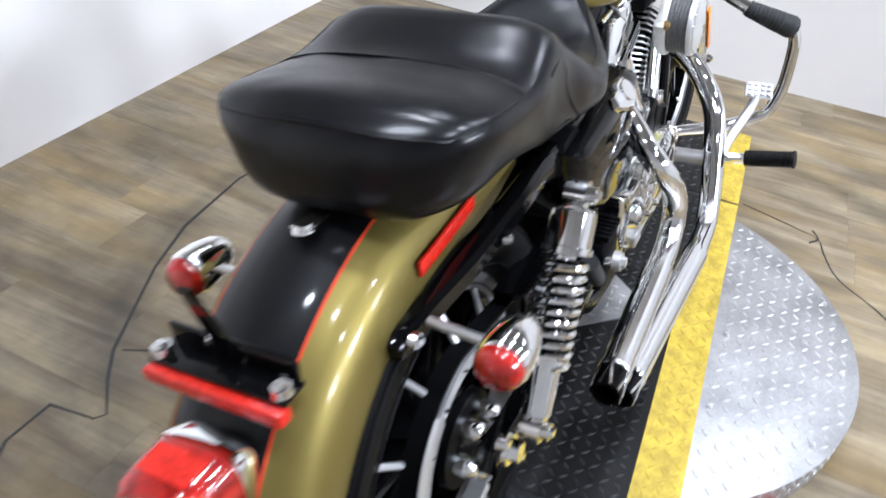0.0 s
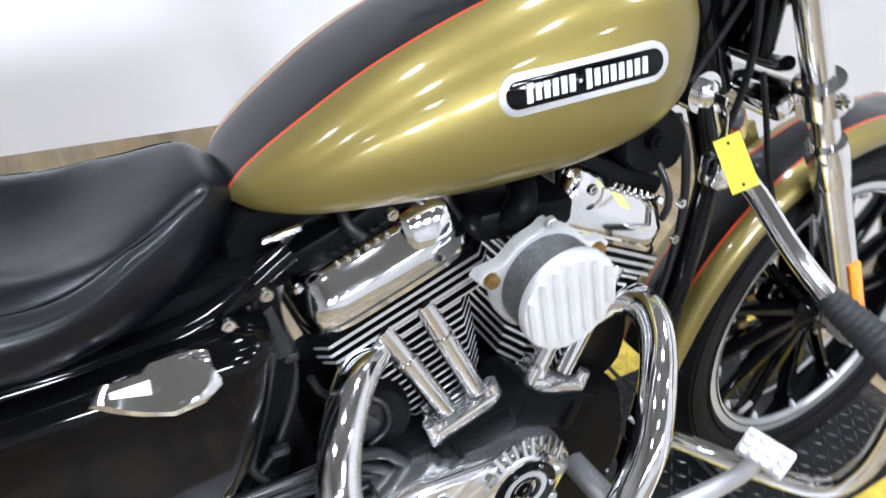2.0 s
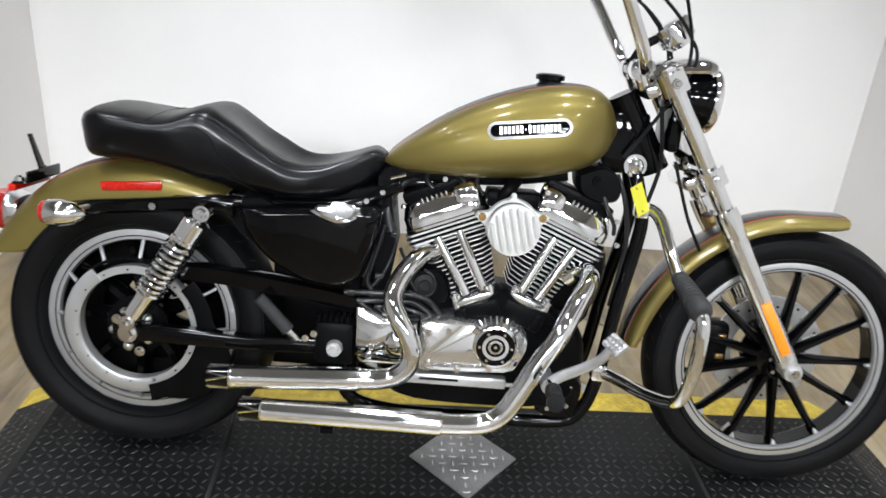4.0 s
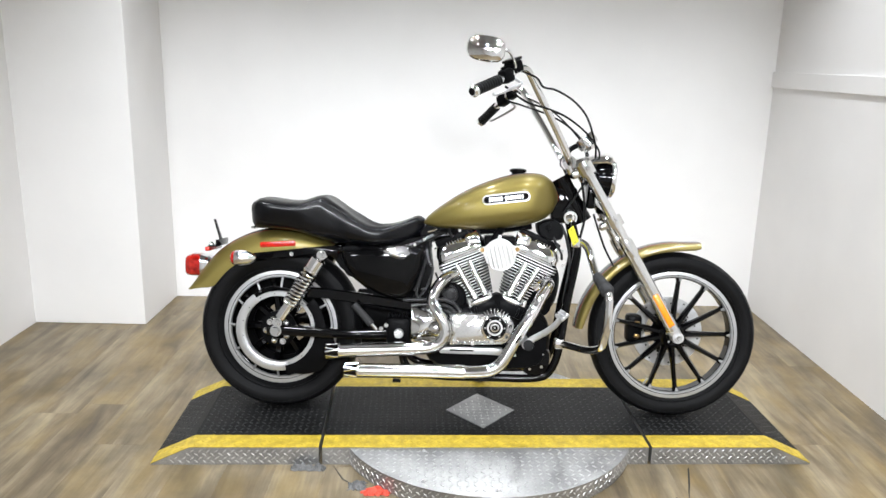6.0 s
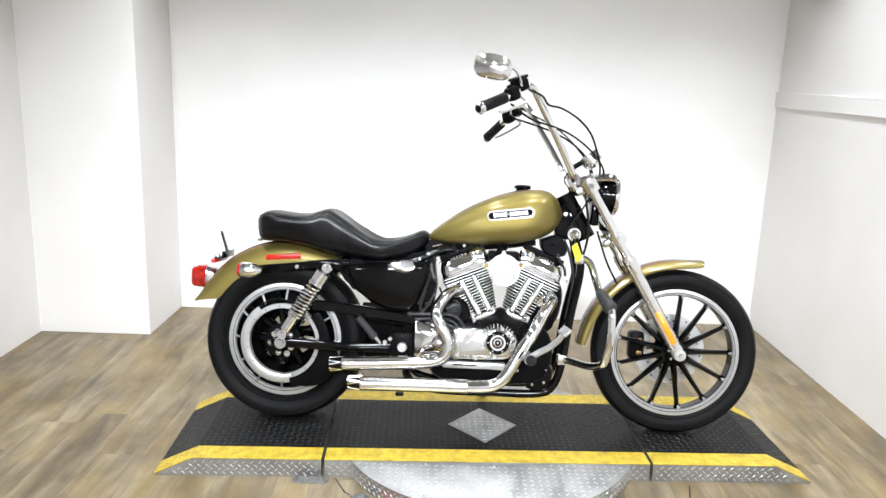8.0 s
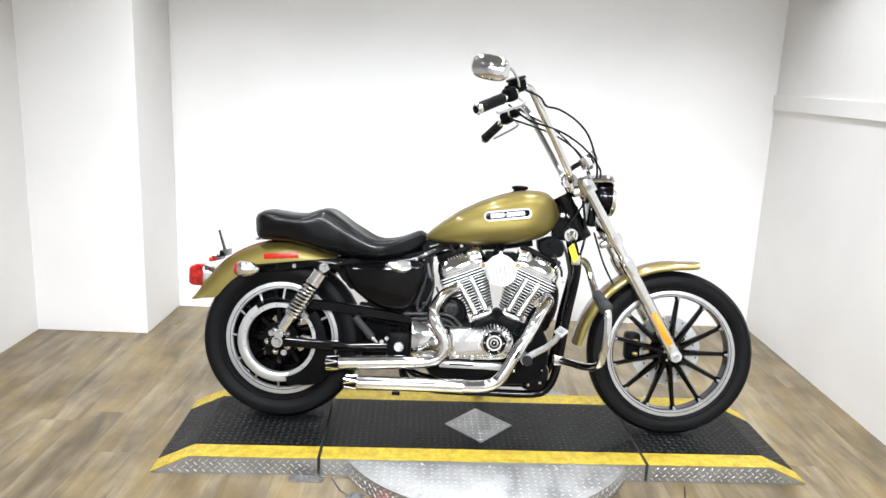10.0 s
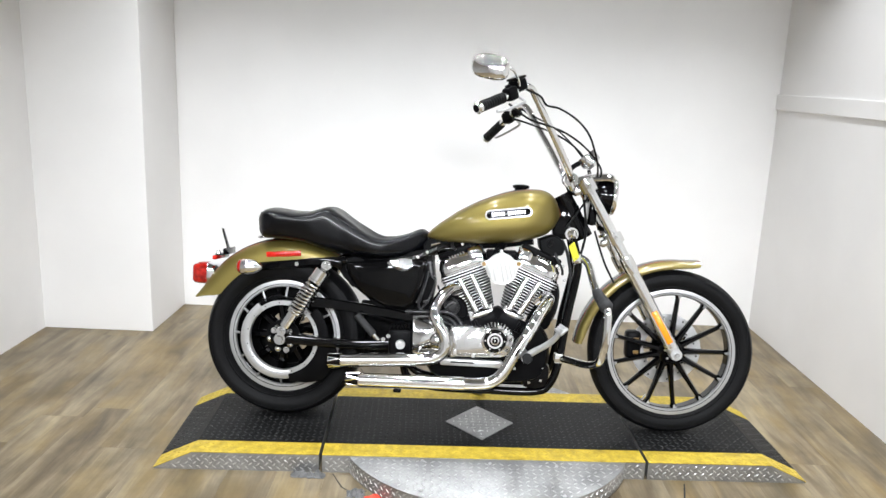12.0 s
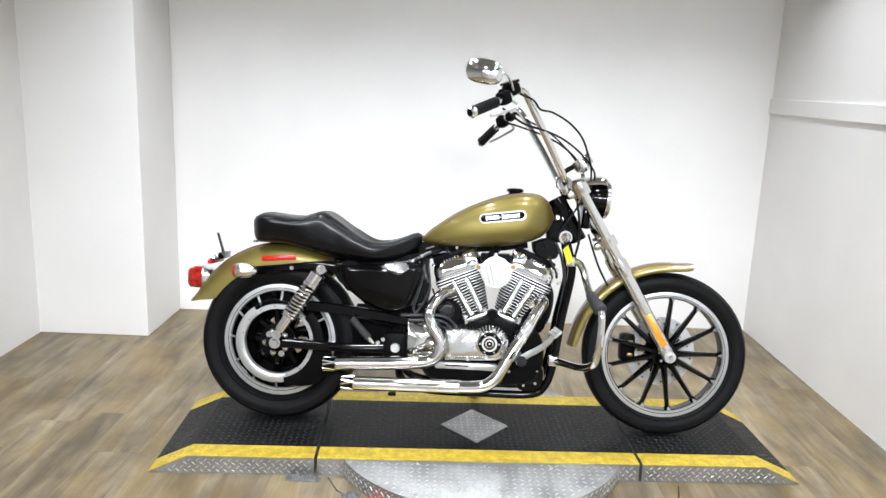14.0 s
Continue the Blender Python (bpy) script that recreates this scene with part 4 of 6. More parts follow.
# shock absorbers
def shock(side):
    top, low = Vector((0.184, side * 0.168, 0.624)), Vector((0.020, side * 0.172, 0.364))
    ax = (low - top).normalized()
    length = (low - top).length
    bm = bmesh.new()
    turn = Matrix.Translation(top) @ ax.to_track_quat("Z", "Y").to_matrix().to_4x4()
    lathe(bm, [(0.014, 0.0), (0.016, 0.018), (0.024, 0.030), (0.068, 0.030), (0.069, 0.033), (0.077, 0.033), (0.078, 0.0)], (0, 0, 0), "Z", 28, m=turn)
    body = part("shock_absorber", bm, chrome, bike, "chrome coil-over shock absorber")
    bm = bmesh.new()
    rod(bm, top + ax * 0.08, low - ax * 0.02, 0.012, 0.012, 16)
    part("rod", bm, satin_black, body, "black damper rod")
    bm = bmesh.new()
    turn = Matrix.Translation(low) @ ax.to_track_quat("Z", "Y").to_matrix().to_4x4()
    lathe(bm, [(-0.096, 0.0), (-0.095, 0.030), (-0.086, 0.030), (-0.085, 0.022), (-0.018, 0.020), (-0.012, 0.0)], (0, 0, 0), "Z", 28, m=turn)
    part("lower_cover", bm, chrome, body)
    for p in (top, low):
        bm = bmesh.new()
        lathe(bm, [(-0.014, 0.0), (-0.014, 0.018), (0.014, 0.018), (0.014, 0.0)], p, "Y", 24)
        eye = part("eye", bm, chrome, body)
        bolt(eye, p + Vector((0, side * 0.014, 0)), 0.013, (0, side, 0))
    bm = bmesh.new()
    u = ax.orthogonal().normalized()
    v = ax.cross(u)
    turns, a0, a1 = 10.0, 0.080, length - 0.085
    pts = []
    for k in range(int(turns * 18) + 1):
        t = k / (turns * 18)
        ang = 2 * math.pi * turns * t
        pts.append(top + ax * (a0 + (a1 - a0) * t) + 0.0275 * (math.cos(ang) * u + math.sin(ang) * v))
    tube(bm, pts, 0.0052, 8, 1, True, False)
    part("spring", bm, chrome, body, "chrome coil spring")


shock(-1)
shock(1)

# swing arm, belt guard, belt
for side in (-1, 1):
    bm = bmesh.new()
    rows = []
    for x, z, h, y in ((-0.03, 0.327, 0.022, 0.128), (0.05, 0.326, 0.020, 0.130), (0.28, 0.317, 0.017, 0.128), (0.45, 0.322, 0.020, 0.120), (0.53, 0.330, 0.028, 0.110)):
        rows.append([bm.verts.new((x, side * (y + dy), z + dz * h)) for dy, dz in ((-0.014, -1), (0.010, -1), (0.014, -0.7), (0.014, 0.7), (0.010, 1), (-0.014, 1))])
    skin(bm, rows)
    part("swing_arm", bm, gloss_black, bike, "black swing arm")
bm = bmesh.new()
rows = []
for x, z, h in ((0.12, 0.474, 0.018), (0.20, 0.470, 0.019), (0.32, 0.458, 0.018), (0.44, 0.443, 0.016), (0.52, 0.432, 0.013)):
    rows.append([bm.verts.new((x, y, z + dz * h)) for y, dz in ((-0.075, -0.2), (-0.075, 0.8), (-0.110, 1), (-0.122, 0.75), (-0.122, -1), (-0.117, -1), (-0.115, 0.4))])
skin(bm, rows)
part("belt_guard", bm, gloss_black, bike, "gloss black upper belt guard")
bm = bmesh.new()
rows = []
for k in range(25):
    a = radians(-78 + 120 * k / 24)
    ca, sa = math.cos(a), math.sin(a)
    wide = 0.046 * min(1.0, max(0.0, k - 2) / 5, max(0.0, 17 - k) / 4)
    rows.append([bm.verts.new(RW + Vector((r * ca, y, r * sa))) for r, y in ((0.146, -0.101), (0.146, -0.098), (0.184 + wide, -0.098), (0.186 + wide, -0.101), (0.182 + wide, -0.103))])
skin(bm, rows)
part("belt_shield", bm, satin_black, bike, "black curved lower belt shield")
bm = bmesh.new()
box(bm, (0.405, 0.045, 0.335), (0.22, 0.02, 0.27), 0.008)
part("splash_guard", bm, satin_black, bike, "black inner splash guard")
bm = bmesh.new()
FS = Vector((0.575, 0, 0.335))
loop = []
for k in range(25):
    a = radians(97 + 166 * k / 24)
    loop.append(RW + Vector((0.166 * math.cos(a), 0, 0.166 * math.sin(a))))
for k in range(13):
    a = radians(-97 + 194 * k / 12)
    loop.append(FS + Vector((0.055 * math.cos(a), 0, 0.055 * math.sin(a))))
rows = []
for p, q in zip(loop, loop[1:] + loop[:1]):
    n = Vector((-(q - p).z, 0, (q - p).x)).normalized()
    rows.append([bm.verts.new(p + Vector((0, y, 0)) + n * d) for y, d in ((-0.095, -0.002), (-0.070, -0.002), (-0.070, 0.003), (-0.095, 0.003))])
rows.append(rows[0])
skin(bm, rows, cap=False)
part("drive_belt", bm, satin_black, bike, "black toothed drive belt")
bm = bmesh.new()
rod(bm, (0.006, 0.15, 0.325), (0.006, -0.145, 0.325), 0.012, 0.012, 20)
rod(bm, (0.006, -0.142, 0.325), (0.006, -0.149, 0.325), 0.024, 0.022, 24)
rod(bm, (0.006, -0.149, 0.325), (0.006, -0.162, 0.325), 0.017, 0.015, 6)
part("rear_axle", bm, chrome, bike, "chrome rear axle nut")
for dx, dz in ((-0.022, 0.034), (0.028, -0.040)):
    bolt(bike, (0.006 + dx, -0.140, 0.325 + dz), 0.013)

# pivot housing and passenger peg
bm = bmesh.new()
box(bm, (0.475, -0.118, 0.335), (0.095, 0.06, 0.11), 0.02)
pivot = part("pivot_housing", bm, satin_black, bike, "black swing arm pivot housing")
for k in range(6):
    bm = bmesh.new()
    box(bm, (0.440 + k * 0.013, -0.130, 0.396), (0.007, 0.04, 0.014), 0.002, segments=1)
    part("rib", bm, satin_black, pivot)
bolt(pivot, (0.478, -0.150, 0.330), 0.019, mat=satin)
for p in ((0.430, -0.148, 0.36), (0.410, -0.14, 0.345)):
    bolt(pivot, p, 0.009)
bm = bmesh.new()
rod(bm, (0.305, -0.155, 0.437), (0.372, -0.150, 0.363), 0.014, 0.015, 16)
peg2 = part("passenger_peg", bm, worn_rubber, bike, "folded grey rubber passenger peg")
bm = bmesh.new()
rod(bm, (0.372, -0.150, 0.363), (0.392, -0.148, 0.341), 0.011, 0.009, 14)
part("peg_mount", bm, chrome, peg2)

# oil tank and side cover
OIL = [(0.246, 0.640), (0.40, 0.652), (0.555, 0.660), (0.566, 0.625), (0.558, 0.575), (0.538, 0.510), (0.512, 0.475), (0.480, 0.462), (0.42, 0.466), (0.36, 0.492), (0.305, 0.530), (0.262, 0.585)]
for side in (-1, 1):
    bm = bmesh.new()
    cx, cz = 0.42, 0.57
    rows = []
    for y, s in ((0.06, 0.97), (0.104, 1.0), (0.122, 0.985), (0.137, 0.945), (0.146, 0.87), (0.150, 0.76)):
        pts = smooth_line([(x, 0, z) for x, z in OIL + OIL[:1]], 4)[:-1]
        rows.append([bm.verts.new((cx + (p.x - cx) * s, side * y, cz + (p.z - cz) * s)) for p in pts])
    skin(bm, rows)
    cover = part("oil_tank" if side < 0 else "side_cover", bm, gloss_black, bike, "gloss black oil tank cover")
    if side < 0:
        # a winged crest lying on the cover's shoulder
        ex, ev = Vector((0.995, -0.02, -0.06)), Vector((0.05, 0.62, 0.78))
        out = Vector((0.06, -0.78, 0.62))
        mid = Vector((0.463, -0.143, 0.642))
        crest = [(-0.052, -0.006), (-0.040, 0.010), (-0.012, 0.014), (-0.004, 0.022), (0.022, 0.026), (0.042, 0.022), (0.052, 0.006), (0.050, -0.010), (0.034, -0.022), (0.010, -0.027), (-0.014, -0.022), (-0.034, -0.015)]
        bm = bmesh.new()
        rows = [[bm.verts.new(mid + ex * (u * w) + ev * (v * w) + out * d) for u, v in crest] for d, w in ((-0.014, 1.0), (0.004, 1.0), (0.008, 0.86))]
        skin(bm, rows)
        cr = part("crest", bm, chrome, cover, "chrome winged crest badge")
        bm = bmesh.new()
        rows = [[bm.verts.new(mid + ex * (0.020 + 0.021 * math.cos(2 * math.pi * k / 20)) + ev * (0.001 + 0.017 * math.sin(2 * math.pi * k / 20)) + out * d) for k in range(20)] for d in (0.006, 0.0105)]
        skin(bm, rows)
        part("crest_boss", bm, chrome, cr)
        bm = bmesh.new()
        rows = [[bm.verts.new(mid + ex * u + ev * v + out * d) for u, v in ((-0.036, -0.003), (-0.006, -0.006), (-0.006, 0.006), (-0.036, 0.002))] for d in (0.006, 0.0095)]
        skin(bm, rows)
        part("crest_bar", bm, satin, cr)

# battery tray and inner fender behind the oil tank
slab_pts = [(0.20, 0.63), (0.35, 0.66), (0.58, 0.70), (0.60, 0.55), (0.58, 0.42), (0.50, 0.40), (0.40, 0.44), (0.33, 0.50), (0.24, 0.57)]
bm = bmesh.new()
rows = [[bm.verts.new((x, y, z)) for x, z in slab_pts] for y in (-0.085, 0.085)]
skin(bm, rows)
part("battery_tray", bm, satin_black, bike, "black battery tray", False)
# ---- engine ----
CRANK = Vector((0.85, 0, 0.28))


def plate_ring(t0, t1, half, cut):
    """A flat outline with cut corners, in the cylinder's cross plane."""
    return [(t0 + cut, -half), (t1 - cut, -half), (t1, -half + cut), (t1, half - cut), (t1 - cut, half), (t0 + cut, half), (t0, half - cut), (t0, -half + cut)]


fin_black_edge = [satin_black, fin_edge]


def cylinder(lean):
    """One finned cylinder with its head and rocker box; lean: -1 rear, 1 front."""
    ea = Vector((lean * math.sin(radians(22.5)), 0, math.cos(radians(22.5))))
    et = Vector((math.cos(radians(22.5)), 0, -lean * math.sin(radians(22.5))))
    at = lambda t, y, d: CRANK + et * t + Vector((0, y, 0)) + ea * d
    bm = bmesh.new()
    rows = [[bm.verts.new(at(0.055 * math.cos(a), 0.055 * math.sin(a), d)) for a in [2 * math.pi * k / 28 for k in range(28)]] for d in (0.13, 0.39)]
    skin(bm, rows)
    barrel = part("cylinder", bm, satin_black, bike, "black finned cylinder with polished fin edges")
    for k in range(13):
        d = 0.193 + 0.0116 * k
        head = k > 10
        w = (0.062 + 0.0022 * k) if not head else 0.094
        bm = bmesh.new()
        o = -0.004 * lean if not head else -0.008 * lean
        ring = plate_ring(-w + o, w + o, 0.072 if not head else 0.080, 0.022 if not head else 0.012)
        rows = [[bm.verts.new(at(t, y, dd)) for t, y in ring] for dd in (d, d + 0.0036)]
        for i in range(8):
            f = bm.faces.new((rows[0][i], rows[0][(i + 1) % 8], rows[1][(i + 1) % 8], rows[1][i]))
            f.material_index = 1
        bm.faces.new(rows[0][::-1])
        bm.faces.new(rows[1])
        part("cooling_fin", bm, fin_black_edge, barrel, "", False)
    # head gasket face: a black block with three broad polished fins
    o = -0.008 * lean
    bm = bmesh.new()
    ring = plate_ring(-0.099 + o, 0.099 + o, 0.078, 0.012)
    skin(bm, [[bm.verts.new(at(t, y, d)) for t, y in ring] for d in (0.336, 0.376)])
    head_block = part("cylinder_head", bm, satin_black, bike, "black cylinder head with three polished fins", False)
    for k, w in enumerate((0.104, 0.106, 0.104)):
        bm = bmesh.new()
        ring = plate_ring(-w + o, w + o, 0.085, 0.012)
        rows = [[bm.verts.new(at(t, y, d)) for t, y in ring] for d in (0.341 + 0.0112 * k, 0.3456 + 0.0112 * k)]
        for i in range(8):
            bm.faces.new((rows[0][i], rows[0][(i + 1) % 8], rows[1][(i + 1) % 8], rows[1][i])).material_index = 1
        bm.faces.new(rows[0][::-1])
        bm.faces.new(rows[1])
        part("head_fin", bm, fin_black_edge, head_block, "", False)
    # rocker box: a rounded chrome housing with a stepped top
    bm = bmesh.new()
    tiers = ((0.370, 0.100, 0.080), (0.371, 0.103, 0.082), (0.377, 0.103, 0.082), (0.379, 0.100, 0.080), (0.402, 0.100, 0.080), (0.406, 0.098, 0.078), (0.428, 0.089, 0.066), (0.434, 0.083, 0.060), (0.436, 0.072, 0.052), (0.4365, 0.05, 0.035))
    rows = []
    for d, w, h in tiers:
        ring = []
        for k in range(32):
            a = 2 * math.pi * k / 32
            ca, sa = math.cos(a), math.sin(a)
            ring.append(bm.verts.new(at(o + w * math.copysign(abs(ca) ** 0.36, ca), h * math.copysign(abs(sa) ** 0.36, sa), d)))
        rows.append(ring)
    skin(bm, rows)
    rock = part("rocker_box", bm, chrome, bike, "chrome rocker box cover")
    # raised shoulder over the inner end
    bm = bmesh.new()
    rows = []
    for d, w, h in ((0.400, 0.036, 0.079), (0.412, 0.036, 0.0785), (0.432, 0.034, 0.073), (0.442, 0.030, 0.066), (0.446, 0.022, 0.056), (0.4465, 0.01, 0.03)):
        ring = []
        for k in range(28):
            a = 2 * math.pi * k / 28
            ca, sa = math.cos(a), math.sin(a)
            ring.append(bm.verts.new(at(o - lean * 0.058 + w * math.copysign(abs(ca) ** 0.45, ca), h * math.copysign(abs(sa) ** 0.36, sa), d)))
        rows.append(ring)
    skin(bm, rows)
    part("rocker_shoulder", bm, chrome, rock)
    # black block that stands in for the shaded cavity behind the chrome
    bm = bmesh.new()
    cap = Matrix.Translation(at(o, 0.010, 0.447)) @ Matrix(((et.x, 0, ea.x), (0, 1, 0), (et.z, 0, ea.z))).to_4x4()
    box(bm, (0, 0, 0), (0.170, 0.112, 0.026), 0.006, cap)
    part("rocker_cavity", bm, satin_black, rock, "black block for the shaded cavity behind the rocker cover")
    for k in range(3, 9):
        # short ribs along the shoulder of the box
        bm = bmesh.new()
        m = Matrix.Translation(at(o + lean * 0.014 - 0.063 + 0.0115 * k, -0.058, 0.436)) @ Matrix(((et.x, 0, ea.x), (0, 1, 0), (et.z, 0, ea.z))).to_4x4()
        box(bm, (0, 0, 0), (0.0056, 0.020, 0.010), 0.002, m, 1)
        part("rocker_fin", bm, chrome, rock)
    for t, y in ((-0.088, -0.072), (0.072, -0.072)):
        bolt(rock, at(o + t, y * 0.86, 0.432), 0.007, ea)
    # pushrod tubes and lifter block
    for t0, t1 in ((-0.028, -0.006), (0.024, 0.036)) if lean < 0 else ((-0.036, -0.024), (0.006, 0.028)):
        bm = bmesh.new()
        lo, hi = at(t1 if lean < 0 else t0, -0.094, 0.200), at(t0 if lean < 0 else t1, -0.077, 0.345)
        ax = (hi - lo).normalized()
        rod(bm, lo, lo + ax * 0.095, 0.0132, 0.0132, 18)
        rod(bm, lo + ax * 0.095, hi, 0.0122, 0.0122, 18)
        rod(bm, lo + ax * 0.088, lo + ax * 0.096, 0.0142, 0.0142, 18)
        part("pushrod_tube", bm, chrome, bike, "chrome pushrod tube")
    m = Matrix.Translation(at(0.010 * -lean, -0.094, 0.188)) @ Matrix(((et.x, 0, ea.x), (0, 1, 0), (et.z, 0, ea.z))).to_4x4()
    bm = bmesh.new()
    box(bm, (0, 0, 0), (0.084, 0.046, 0.018), 0.005, m)
    for dx in (-0.042, 0.042):
        p = m @ Vector((dx, -0.012, -0.012))
        rod(bm, p, p + ea * 0.034, 0.010, 0.008, 12)
    for dx in (-0.034, 0.034):
        for dy in (-0.016, 0.016):
            p = m @ Vector((dx, dy, 0.012))
            rod(bm, p, p + ea * 0.008, 0.006, 0.005, 8)
    part("lifter_block", bm, polished, bike, "polished lifter block")
    bm = bmesh.new()
    box(bm, (0, 0.002, -0.032), (0.100, 0.062, 0.046), 0.006, m)
    box(bm, (0.030 * lean, -0.030, -0.032), (0.010, 0.012, 0.040), 0.003, m)
    part("lifter_base", bm, satin_black, bike)


cylinder(-1)
cylinder(1)


def slab_y(name, outline, ys, mat, label="", parent=None, n=4, seg=True):
    """A body with an outline in x and z, built across y; ys: (y, scale about its middle)."""
    cx = sum(p[0] for p in outline) / len(outline)
    cz = sum(p[1] for p in outline) / len(outline)
    pts = [(p.x, p.z) for p in smooth_line([(x, 0, z) for x, z in outline + outline[:1]], n)[:-1]] if seg else outline
    bm = bmesh.new()
    rows = [[bm.verts.new((cx + (x - cx) * s, y, cz + (z - cz) * s)) for x, z in pts] for y, s in ys]
    skin(bm, rows)
    return part(name, bm, mat, parent or bike, label)


slab_y("crankcase", [(0.58, 0.40), (0.70, 0.43), (0.85, 0.455), (1.0, 0.43), (1.055, 0.36), (1.05, 0.24), (0.98, 0.195), (0.80, 0.185), (0.62, 0.20), (0.57, 0.28)], ((0.12, 0.9), (0.10, 1.0), (-0.085, 1.0), (-0.105, 0.94)), satin_black, "dark grey crankcase")
slab_y("gearcase_top", [(0.755, 0.440), (0.80, 0.452), (0.85, 0.488), (0.90, 0.455), (0.955, 0.440), (0.975, 0.415), (0.90, 0.405), (0.85, 0.402), (0.78, 0.405), (0.745, 0.418)], ((-0.06, 1.0), (-0.112, 1.0), (-0.120, 0.93)), satin_black, "black cast case between the cylinders")
cam_cover = slab_y("cam_cover", [(0.668, 0.408), (0.72, 0.414), (0.80, 0.413), (0.855, 0.420), (0.90, 0.404), (0.918, 0.372), (0.905, 0.330), (0.885, 0.302), (0.84, 0.296), (0.77, 0.293), (0.70, 0.293), (0.668, 0.298)], ((-0.08, 1.0), (-0.132, 1.0), (-0.142, 0.96), (-0.145, 0.90)), polished, "polished cam cover")
slab_y("sprocket_cover", [(0.522, 0.430), (0.527, 0.432), (0.600, 0.408), (0.664, 0.402), (0.664, 0.298), (0.545, 0.296), (0.534, 0.300), (0.524, 0.322)], ((-0.08, 1.0), (-0.140, 1.0), (-0.147, 0.975), (-0.149, 0.93)), chrome, "chrome sprocket cover", seg=False)
bm = bmesh.new()
lathe(bm, [(0, 0.0), (0.0, 0.034), (-0.012, 0.030), (-0.020, 0.018), (-0.022, 0)], (0.622, -0.146, 0.350), "Y", 30)
part("cover_dome", bm, chrome, bike)
bm = bmesh.new()
box(bm, (0.755, -0.138, 0.270), (0.24, 0.03, 0.026), 0.006)
box(bm, (0.72, -0.1535, 0.272), (0.09, 0.003, 0.006), 0.001, segments=1, mat=1)
part("lower_case", bm, [fin_edge, satin_black], bike, "polished lower case edge")
bm = bmesh.new()
lathe(bm, [(-0.140, 0.052), (-0.150, 0.052), (-0.153, 0.048), (-0.153, 0.0)], (0.842, 0, 0.364), "Y", 44)
timing = part("timing_cover", bm, chrome, bike, "round black and chrome timing cover")
for r0, r1, mat, dy in ((0.044, 0.030, gloss_black, 0.0012), (0.0225, 0.017, gloss_black, 0.0012), (0.030, 0.0225, satin, 0.002), (0.011, 0.004, gloss_black, 0.0018)):
    disc_ring("timing_ring", (0.842, 0, 0.364), -0.153 - dy, -0.1528, r0, r1, mat, timing, "", 40)
for a in (0, 180, 60, -60, 120, -120):
    bolt(timing, (0.842 + 0.0365 * math.cos(radians(a)), -0.154, 0.364 + 0.0365 * math.sin(radians(a))), 0.0038)
for a in (20, 75, 140, 200, 260, 320):
    bm = bmesh.new()
    c = Vector((0.842 + 0.060 * math.cos(radians(a)), -0.142, 0.364 + 0.055 * math.sin(radians(a))))
    rod(bm, c, c + Vector((0, -0.010, 0)), 0.009, 0.007, 14)
    part("cover_screw", bm, chrome, timing)
for p in ((0.69, -0.144, 0.385), (0.69, -0.144, 0.312), (0.76, -0.144, 0.30), (0.735, -0.144, 0.392)):
    bolt(cam_cover, p, 0.008)
for p in ((0.555, -0.135, 0.315), (0.655, -0.138, 0.315), (0.653, -0.138, 0.395)):
    bolt(cam_cover, p, 0.009)
for k in range(11):
    a = radians(38 + 11 * k)
    bm = bmesh.new()
    p, q = (Vector((0.842 + r * math.cos(a), y, 0.364 + r * math.sin(a))) for r, y in ((0.053, -0.149), (0.071, -0.141)))
    rod(bm, p, q, 0.0036, 0.0024, 8)
    part("cover_rib", bm, chrome, timing)
bm = bmesh.new()
rod(bm, (0.700, -0.145, 0.370), (0.700, -0.150, 0.370), 0.010, 0.009, 18)
part("inspection_plug", bm, satin, cam_cover)
slab_y("oil_filter_cover", [(0.985, 0.275), (1.03, 0.290), (1.062, 0.262), (1.062, 0.212), (1.04, 0.175), (0.99, 0.168), (0.955, 0.195)], ((0.03, 1.0), (-0.085, 1.0), (-0.10, 0.9)), gloss_black, "gloss black lower front cover")
for p in ((1.035, -0.099, 0.255), (1.03, -0.099, 0.205), (0.985, -0.099, 0.195)):
    bolt(bike, p, 0.006)
slab_y("primary_cover", [(0.62, 0.40), (0.80, 0.41), (0.98, 0.40), (1.05, 0.32), (1.0, 0.23), (0.80, 0.21), (0.62, 0.23), (0.57, 0.31)], ((0.10, 1.0), (0.15, 0.98), (0.165, 0.88)), chrome, "chrome primary cover")

# air cleaner
AC = Vector((0.855, 0, 0.640))
bm = bmesh.new()
ring = []
for k in range(64):
    a = 2 * math.pi * k / 64
    r = 0.060
    for ang, extra, wid in ((167, 0.026, 10), (18, 0.026, 10), (92, 0.008, 7)):
        dd = (math.degrees(a) - ang + 180) % 360 - 180
        r += extra * math.exp(-(dd / wid) ** 2)
    ring.append((r * math.cos(a), r * math.sin(a)))
rows = [[bm.verts.new((AC.x + u * s, y, AC.z + v * s)) for u, v in ring] for y, s in ((-0.105, 1.0), (-0.118, 1.0), (-0.122, 0.97))]
skin(bm, rows)
air = part("air_cleaner", bm, cast_white, bike, "aluminium air cleaner with a ribbed round cover")
for p, r, mat in (((0.787, -0.121, 0.656), 0.009, bronze), ((0.920, -0.121, 0.662), 0.009, bronze), ((0.852, -0.121, 0.708), 0.007, satin)):
    bolt(air, p, r, mat=mat)
mesh_grey = material("filter_mesh", (0.12, 0.12, 0.12), 0.45, 0.7, 0.4, 300.0, 0.9, 420.0)
bm = bmesh.new()
